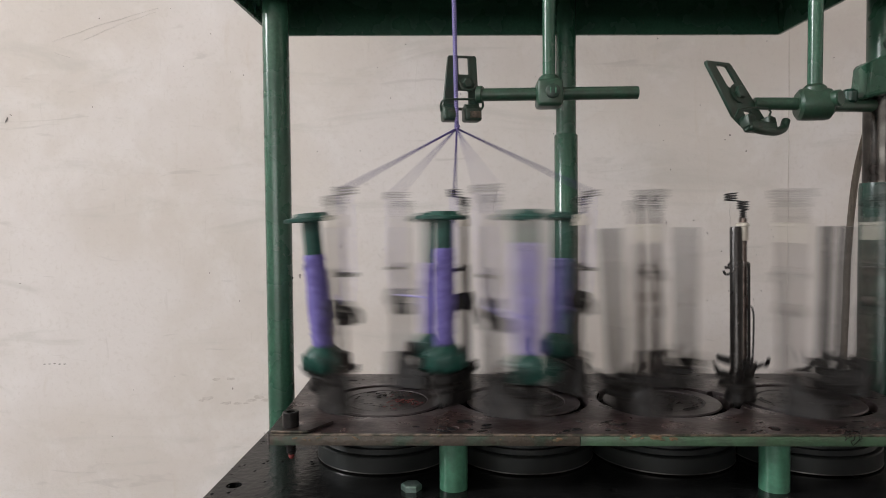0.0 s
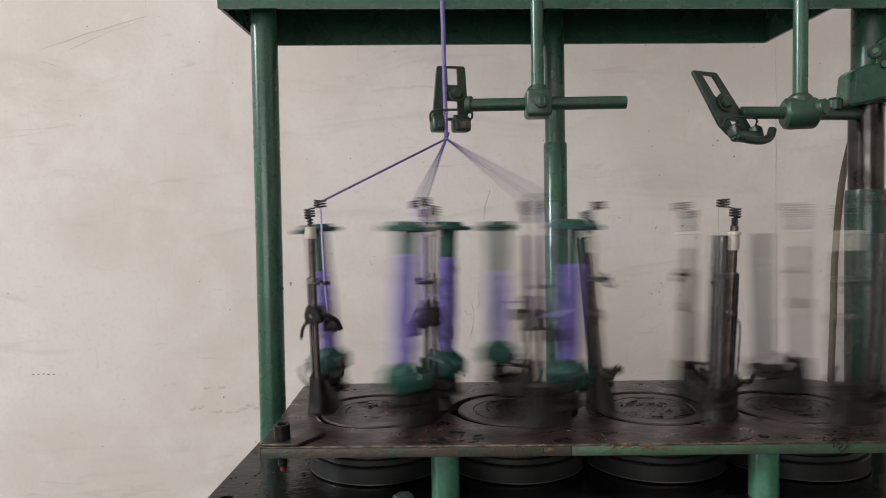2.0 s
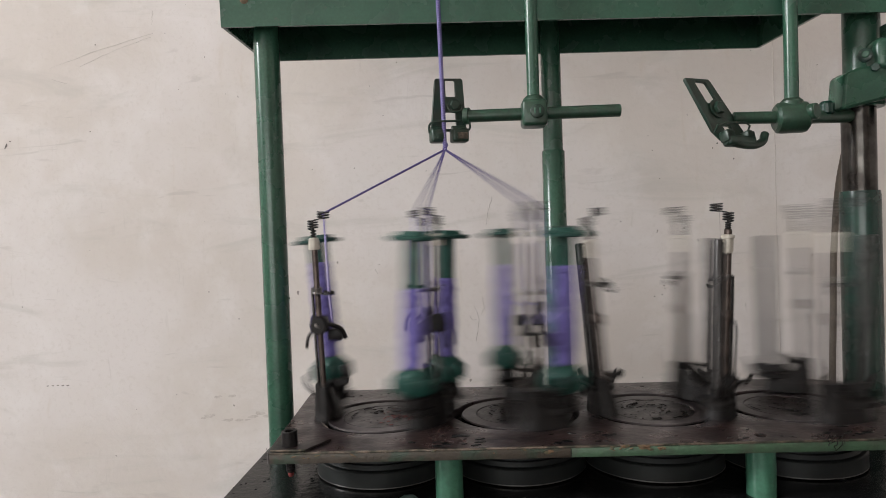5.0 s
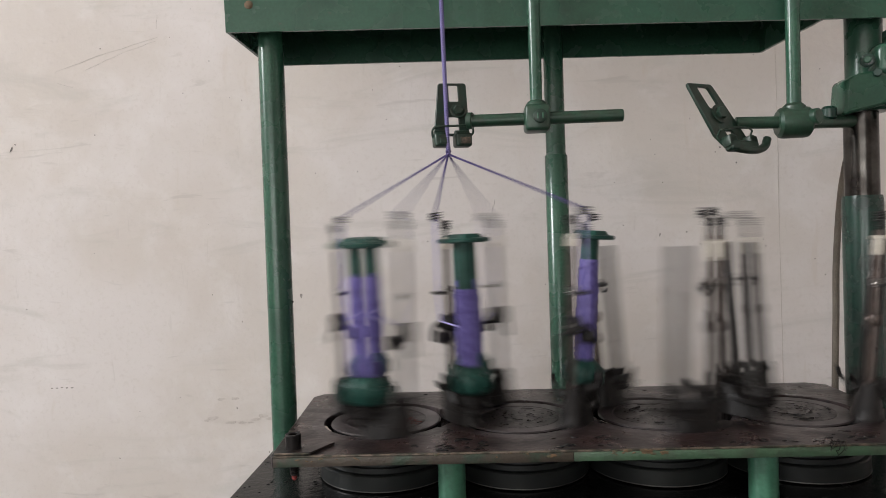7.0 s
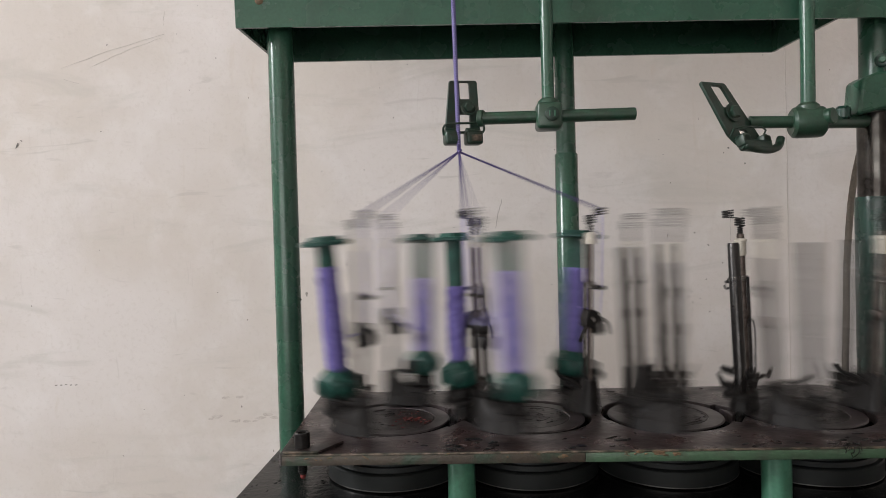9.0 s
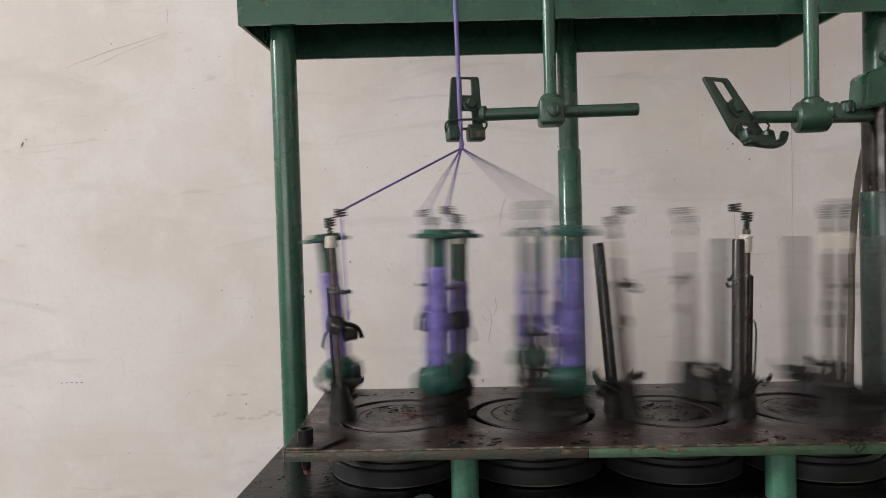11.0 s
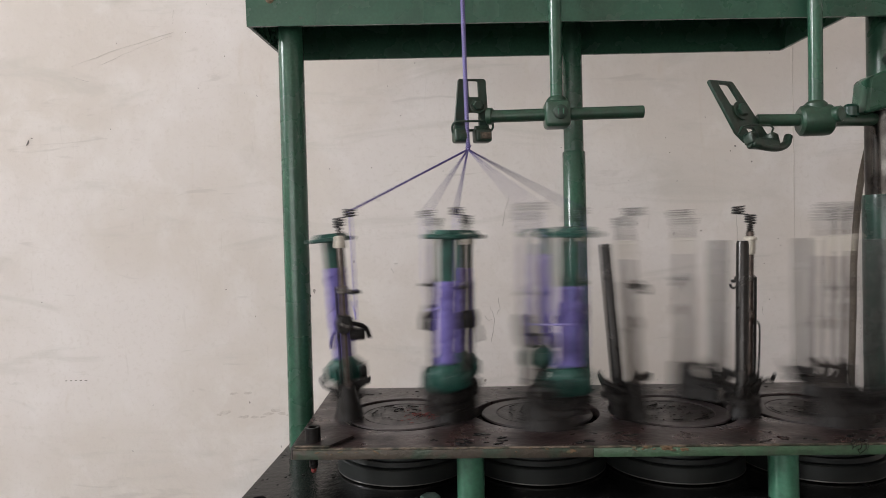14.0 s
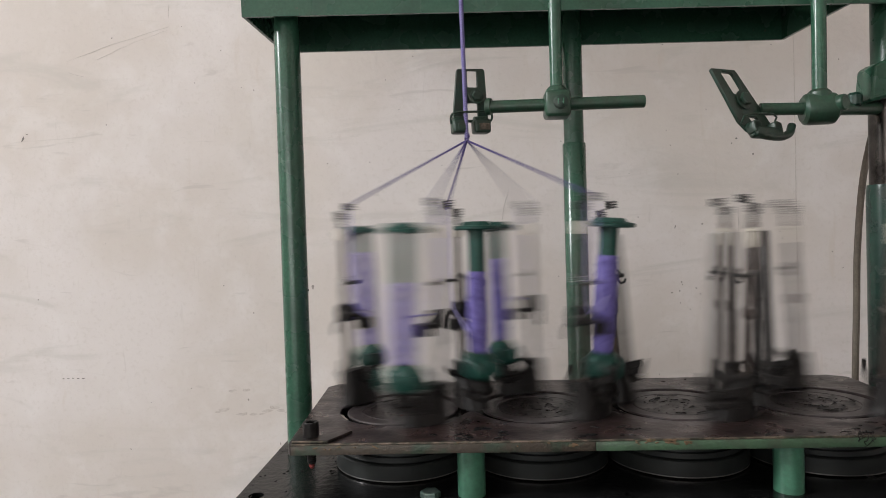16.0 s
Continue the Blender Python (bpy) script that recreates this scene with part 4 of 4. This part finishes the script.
def bobbin_carrier(fill, seed):
    """A carrier that runs in the track; the origin lies on the track's middle and +y is the way it runs. fill: how high the yarn reaches, or 0 for a bare spindle."""
    c = empty("bobbin_carrier")
    n = 18
    hull = [(0.0085 * math.sin(math.pi * k / n) ** 0.7, 0.026 * math.cos(math.pi * k / n)) for k in range(n + 1)]
    hull += [(-x, y) for x, y in hull[-2:0:-1]]
    bm = bmesh.new()
    f = bm.faces.new([bm.verts.new((x * 1.5, y, 0.0006)) for x, y in hull])
    ex = bmesh.ops.extrude_face_region(bm, geom=[f])
    vs = [v for v in ex["geom"] if isinstance(v, bmesh.types.BMVert)]
    bmesh.ops.translate(bm, vec=(0, 0, 0.0085), verts=vs)
    bmesh.ops.scale(bm, vec=(0.85, 0.92, 1), verts=vs)
    part("foot", bm, DARK_IRON, c, "greasy boat-shaped iron foot")
    part("keel", box(-0.0032, 0.0032, -0.010, 0.010, -PLATE_T, 0.001, 0.001), DARK_IRON, c)
    bm = bmesh.new()
    rings = []
    for z, hx, ya, yb in ((0.0088, 0.0105, -0.0235, 0.0245), (0.0140, 0.0098, -0.0215, 0.0240), (0.0200, 0.0078, -0.0010, 0.0235), (0.0320, 0.0066, 0.0070, 0.0225)):
        cy, hy = (ya + yb) / 2, (yb - ya) / 2
        rings.append([bm.verts.new((hx * math.copysign(abs(math.cos(a)) ** 0.6, math.cos(a)), cy + hy * math.copysign(abs(math.sin(a)) ** 0.6, math.sin(a)), z)) for a in [2 * math.pi * k / 20 for k in range(20)]])
    for p, q in zip(rings, rings[1:]):
        for k in range(20):
            bm.faces.new((p[k], p[(k + 1) % 20], q[(k + 1) % 20], q[k]))
    bm.faces.new(rings[0][::-1])
    bm.faces.new(rings[-1])
    part("bracket", bm, DARK_IRON, c, "greasy tapered iron bracket")
    part("seat", lathe([(0.0120, 0.0120), (0.0150, 0.0135), (0.0150, 0.0175), (0.0085, 0.0190)], 0, SPOOL_Y, 28), DARK_IRON, c)
    post = part("post", rod((0, POST_Y, 0.026), (0, POST_Y, 0.158), 0.0027 if fill else 0.0033, 18), BROWN_STEEL, c, "browned steel tension tube")
    part("side_rod", rod((0.0050, POST_Y - 0.002, 0.026), (0.0050, POST_Y - 0.002, 0.118), 0.0013, 10), DARK_IRON, post)
    part("cap", lathe([(0.0052, 0.1522), (0.0055, 0.1532), (0.0044, 0.1618), (0.0034, 0.1628)] if fill else [(0.0040, 0.1375), (0.0046, 0.1390), (0.0046, 0.1500), (0.0056, 0.1505), (0.0056, 0.1525), (0.0036, 0.1535)], 0, POST_Y, 22), CERAMIC, c, "white ceramic cap")
    low = 0.0 if fill else 0.0055
    part("spring", tube(helix(0, POST_Y, 0.1535, 0.1700 - low, 0.0021, 6) + helix(0, POST_Y, 0.1708 - low, 0.1778 - low, 0.0043, 3.25), 0.0007, 6), WIRE, c, "black coil spring")
    part("stem", rod((0, POST_Y, 0.1500), (0, POST_Y, 0.1720 - low), 0.0012, 8), WIRE, c)
    arm = [(0.0, POST_Y + 0.0043, 0.1775 - low), (-0.003, POST_Y + 0.0040, 0.1782 - low), (-0.0055, POST_Y + 0.0030, 0.1786 - low)]
    part("eye", tube(arm + helix(EYE.x, EYE.y, 0.1786 - low, 0.1855 - low, 0.0050, 3.0), 0.0007, 6), WIRE, c, "coiled wire yarn eye")
    collar = part("collar", lathe([(0.0052, 0.0790), (0.0058, 0.0800), (0.0058, 0.0870), (0.0052, 0.0880)], 0, POST_Y, 18), BROWN_STEEL, c)
    if fill:
        part("claw", tube(curve_through([(-0.003, POST_Y + 0.003, 0.086), (-0.012, POST_Y + 0.001, 0.0845), (-0.0185, POST_Y - 0.003, 0.080), (-0.0215, POST_Y - 0.006, 0.0715)], 4), 0.0021, 8), DARK_IRON, collar)
        part("pad", box(-0.0175, -0.0045, POST_Y - 0.016, POST_Y - 0.006, 0.0695, 0.0800, 0.0015), DARK_IRON, collar)
        part("jaw", prism([(-0.006, 0.092), (0.005, 0.094), (0.0075, 0.086), (0.0065, 0.078), (-0.004, 0.077), (-0.0085, 0.083)], POST_Y - 0.0075, POST_Y + 0.0070, bevel=0.0010), DARK_IRON, collar)
        part("rivet", lathe([(0.0016, 0), (0.0016, 0.0008), (0.0010, 0.0014)], 0, 0, 10, m=pose(0.0005, POST_Y + 0.0070, 0.0852, -90, 0, 0)), STEEL, collar)
        part("prong", tube(curve_through([(0.005, POST_Y + 0.004, 0.080), (0.009, POST_Y + 0.005, 0.076), (0.0115, POST_Y + 0.004, 0.069), (0.0120, POST_Y + 0.003, 0.066)], 4), 0.0015, 8), DARK_IRON, collar)
    part("guide_ring", tube(helix(-0.0105, POST_Y, 0.1118, 0.1145, 0.0044, 2), 0.0008, 6), WIRE, c)
    part("guide_arm", tube([(0.0, POST_Y + 0.003, 0.1120), (-0.005, POST_Y + 0.0035, 0.113), (-0.0075, POST_Y + 0.001, 0.1120)], 0.0009, 6), WIRE, c)
    part("band", tube(helix(0, POST_Y, 0.1135, 0.1185, 0.0043, 3), 0.0006, 5), STEEL, post)
    part("pawl", prism([(-0.020, 0.030), (-0.010, 0.027), (0.008, 0.025), (0.010, 0.031), (-0.008, 0.034), (-0.021, 0.036)], POST_Y - 0.013, POST_Y - 0.009, bevel=0.0008), DARK_IRON, c)
    part("lever", tube(curve_through([(0.009, POST_Y, 0.024), (0.016, POST_Y - 0.006, 0.029), (0.021, POST_Y - 0.016, 0.031), (0.0235, POST_Y - 0.022, 0.037)], 4), 0.0017, 8), DARK_IRON, c)
    if fill:
        spool(c, fill, seed)
        part("yarn", tube([EYE + Vector((0, 0, 0.003)), EYE + Vector((-0.0005, 0, -0.004)), (-0.0105, POST_Y, 0.113), (-0.0105, POST_Y - 0.004, 0.088), (-0.0095, SPOOL_Y + 0.003, 0.070 + 0.008 * seed)], 0.00085, 6), YARN_LIGHT, c, "violet yarn running up to the eye")
    else:
        part("spindle", lathe([(0.0064, 0.0170), (0.0052, 0.0260), (0.0050, 0.1482), (0.0043, 0.1500)], 0, SPOOL_Y, 24), SPINDLE, c, "bare dark steel spindle")
        part("hook", tube(curve_through([(-0.0095, POST_Y - 0.002, 0.1185), (-0.0120, POST_Y, 0.1150), (-0.0100, POST_Y + 0.001, 0.1120), (-0.0115, POST_Y + 0.002, 0.1075), (-0.0150, POST_Y + 0.002, 0.1070), (-0.0165, POST_Y + 0.001, 0.1100)], 5), 0.0011, 7), WIRE, c, "bent wire hook")
        for k in range(3):
            bm = prism([(0.005, 0.0175), (0.0160, 0.0195), (0.0205, 0.0335), (0.0140, 0.0260), (0.005, 0.0255)], -0.0022, 0.0022, bevel=0.0005)
            bmesh.ops.transform(bm, matrix=pose(0, SPOOL_Y, 0, 0, 0, 50 + 120 * k), verts=bm.verts)
            part("driver_claw", bm, DARK_IRON, c)
        part("clip_wire", tube(curve_through([(0.0030, POST_Y, 0.076), (0.0050, POST_Y - 0.002, 0.079), (0.0085, POST_Y - 0.003, 0.076), (0.0090, POST_Y - 0.003, 0.060), (0.0080, POST_Y - 0.003, 0.024)], 4), 0.0008, 6), WIRE, c)
    return c


FILLS = (0.120, 0.138, 0.116, 0.128, 0.132)
SPOOLED, BARE = [], []
for k in range(5):
    SPOOLED.append(tagged(bobbin_carrier(FILLS[k], k), "running bobbin carrier with a green spool of violet yarn", "bobbin carrier", group="carriers of the braiding head"))
first = tagged(bobbin_carrier(0, 9), "running bobbin carrier with a bare steel spindle", "bobbin carrier", group="carriers of the idle head")
BARE = [first] + [copy_thing(first, Matrix()) for k in range(4)]

# ---- braid and yarns ----
APEX = Vector((-0.0010, ROW_Y, 0.2380))


def braid():
    b = empty("braided_cord")
    top = APEX + Vector((-0.004, 0.0, 0.30))
    ax = top - APEX
    part("core", tube([APEX + ax * k / 10 for k in range(11)], 0.0012, 10), YARN, b)
    for s, mat, name in ((1, YARN_LIGHT, "strand"), (-1, YARN_DARK, "strand")):
        for j in range(3):
            pts = []
            for k in range(840):
                u = k / 839
                a = s * u * 2 * math.pi * 46 + 2 * math.pi * j / 3
                r = 0.00142 + 0.00022 * math.sin(3 * a)
                pts.append(APEX + ax * u + Vector((r * math.cos(a), r * math.sin(a), 0)))
            part(name, tube(pts, 0.00056, 5), mat, b)
    return tagged(b, "violet and lilac braided cord drawn up through the guide", "cord")


braid()
REACH, PIECES = 0.150, 7


def yarn_strand(mat):
    """A taut yarn from the braid to a carrier's eye, in pieces that slide on one another."""
    s = empty("yarn_strand")
    h = REACH / PIECES / 2
    bits = [part("length", rod((0, 0, -h), (0, 0, h), 0.00092, 8, chamfer=0.0002), mat, s) for k in range(PIECES)]
    return tagged(s, "taut violet yarn running from carrier to braid", "yarn", group="yarns of the braid"), bits


STRANDS = [yarn_strand(YARN_DARK) for k in range(5)]

# ---- movement ----
STEP = 0.15758            # seconds from one carrier to the next along the track
LAP = 5 * STEP
START = (0.99, 0.04)      # where each head's carriers stand at the clip's start, in steps


def on_track(s, hx):
    """The place and the heading on a head's figure-of-eight track, s laps from its crossing."""
    h = PITCH / 2
    th = math.acos(TRACK_R / h)
    line, arc = h * math.sin(th), TRACK_R * (2 * math.pi - 2 * th)
    d, side = (s % 1.0) * 2 * (arc + 2 * line), 1
    if d > arc + 2 * line:
        d, side = d - arc - 2 * line, -1
    if d < line:
        fx, fy = math.sin(th), math.cos(th)
        x, y = d * fx, d * fy
    elif d < line + arc:
        a = math.pi - th - (d - line) / TRACK_R
        x, y, fx, fy = h + TRACK_R * math.cos(a), TRACK_R * math.sin(a), math.sin(a), -math.cos(a)
    else:
        fx, fy = -math.sin(th), math.cos(th)
        x, y = -(2 * line + arc - d) * fx, -(2 * line + arc - d) * fy
    return Vector((hx + side * x, ROW_Y + y, 0)), math.degrees(math.atan2(-side * fx, fy))


SWAY = (1.8, 4.5)         # degrees by which the carriers of each head swing outward on the bends
SPOOL_SWAY = 3.0          # and the loose spools on their carriers


def lean_out(s):
    """Which way a carrier sways, s laps from the crossing: away from the middle of the ring that it runs round."""
    u = (s % 1.0) * 2
    sway = -1 if u < 1 else 1
    u = min(u % 1.0, 1 - u % 1.0)
    return sway * math.sin(math.pi / 2 * min(1.0, 4 * u))


def motions():
    times = [k / FPS for k in range(int(SECONDS * FPS) + 1)]
    for head, carriers in enumerate((SPOOLED, BARE)):
        for k, c in enumerate(carriers):
            poses, sways = [], []
            for t in times:
                lap = (t / STEP + START[head] + k) / 5
                p, turn = on_track(lap, HEADS[head])
                poses.append(pose(p.x, p.y, 0, 0, 0, turn) @ pose(0, 0, 0.0004, 0, SWAY[head] * lean_out(lap), 0))
                sways.append(pose(0, SPOOL_Y, 0.018, 0, SPOOL_SWAY * lean_out(lap), 0) @ pose(0, 0, -0.018))
            walk(c, list(zip(times, poses)))
            if head:
                continue
            walk(next(o for o in c.children if o.name.startswith("spool")), list(zip(times, sways)))
            strand, bits = STRANDS[k]
            rows, ends = [], []
            for t, m in zip(times, poses):
                way = m @ (EYE + Vector((0, 0, 0.002))) - APEX
                rows.append((t, Matrix.Translation(APEX) @ way.to_track_quat("Z", "Y").to_matrix().to_4x4()))
                ends.append(way.length)
            walk(strand, rows)
            for j, bit in enumerate(bits):
                walk(bit, [(t, pose(0, 0, d * (j + 0.5) / PIECES)) for t, d in zip(times, ends)])
    for k, g in enumerate(GEARS):
        walk(g, [(t, pose(CENTRES[k], ROW_Y, 0, 0, 0, (1 if k % 2 == 0 else -1) * 360 * t / (LAP / 2))) for t in times])


motions()
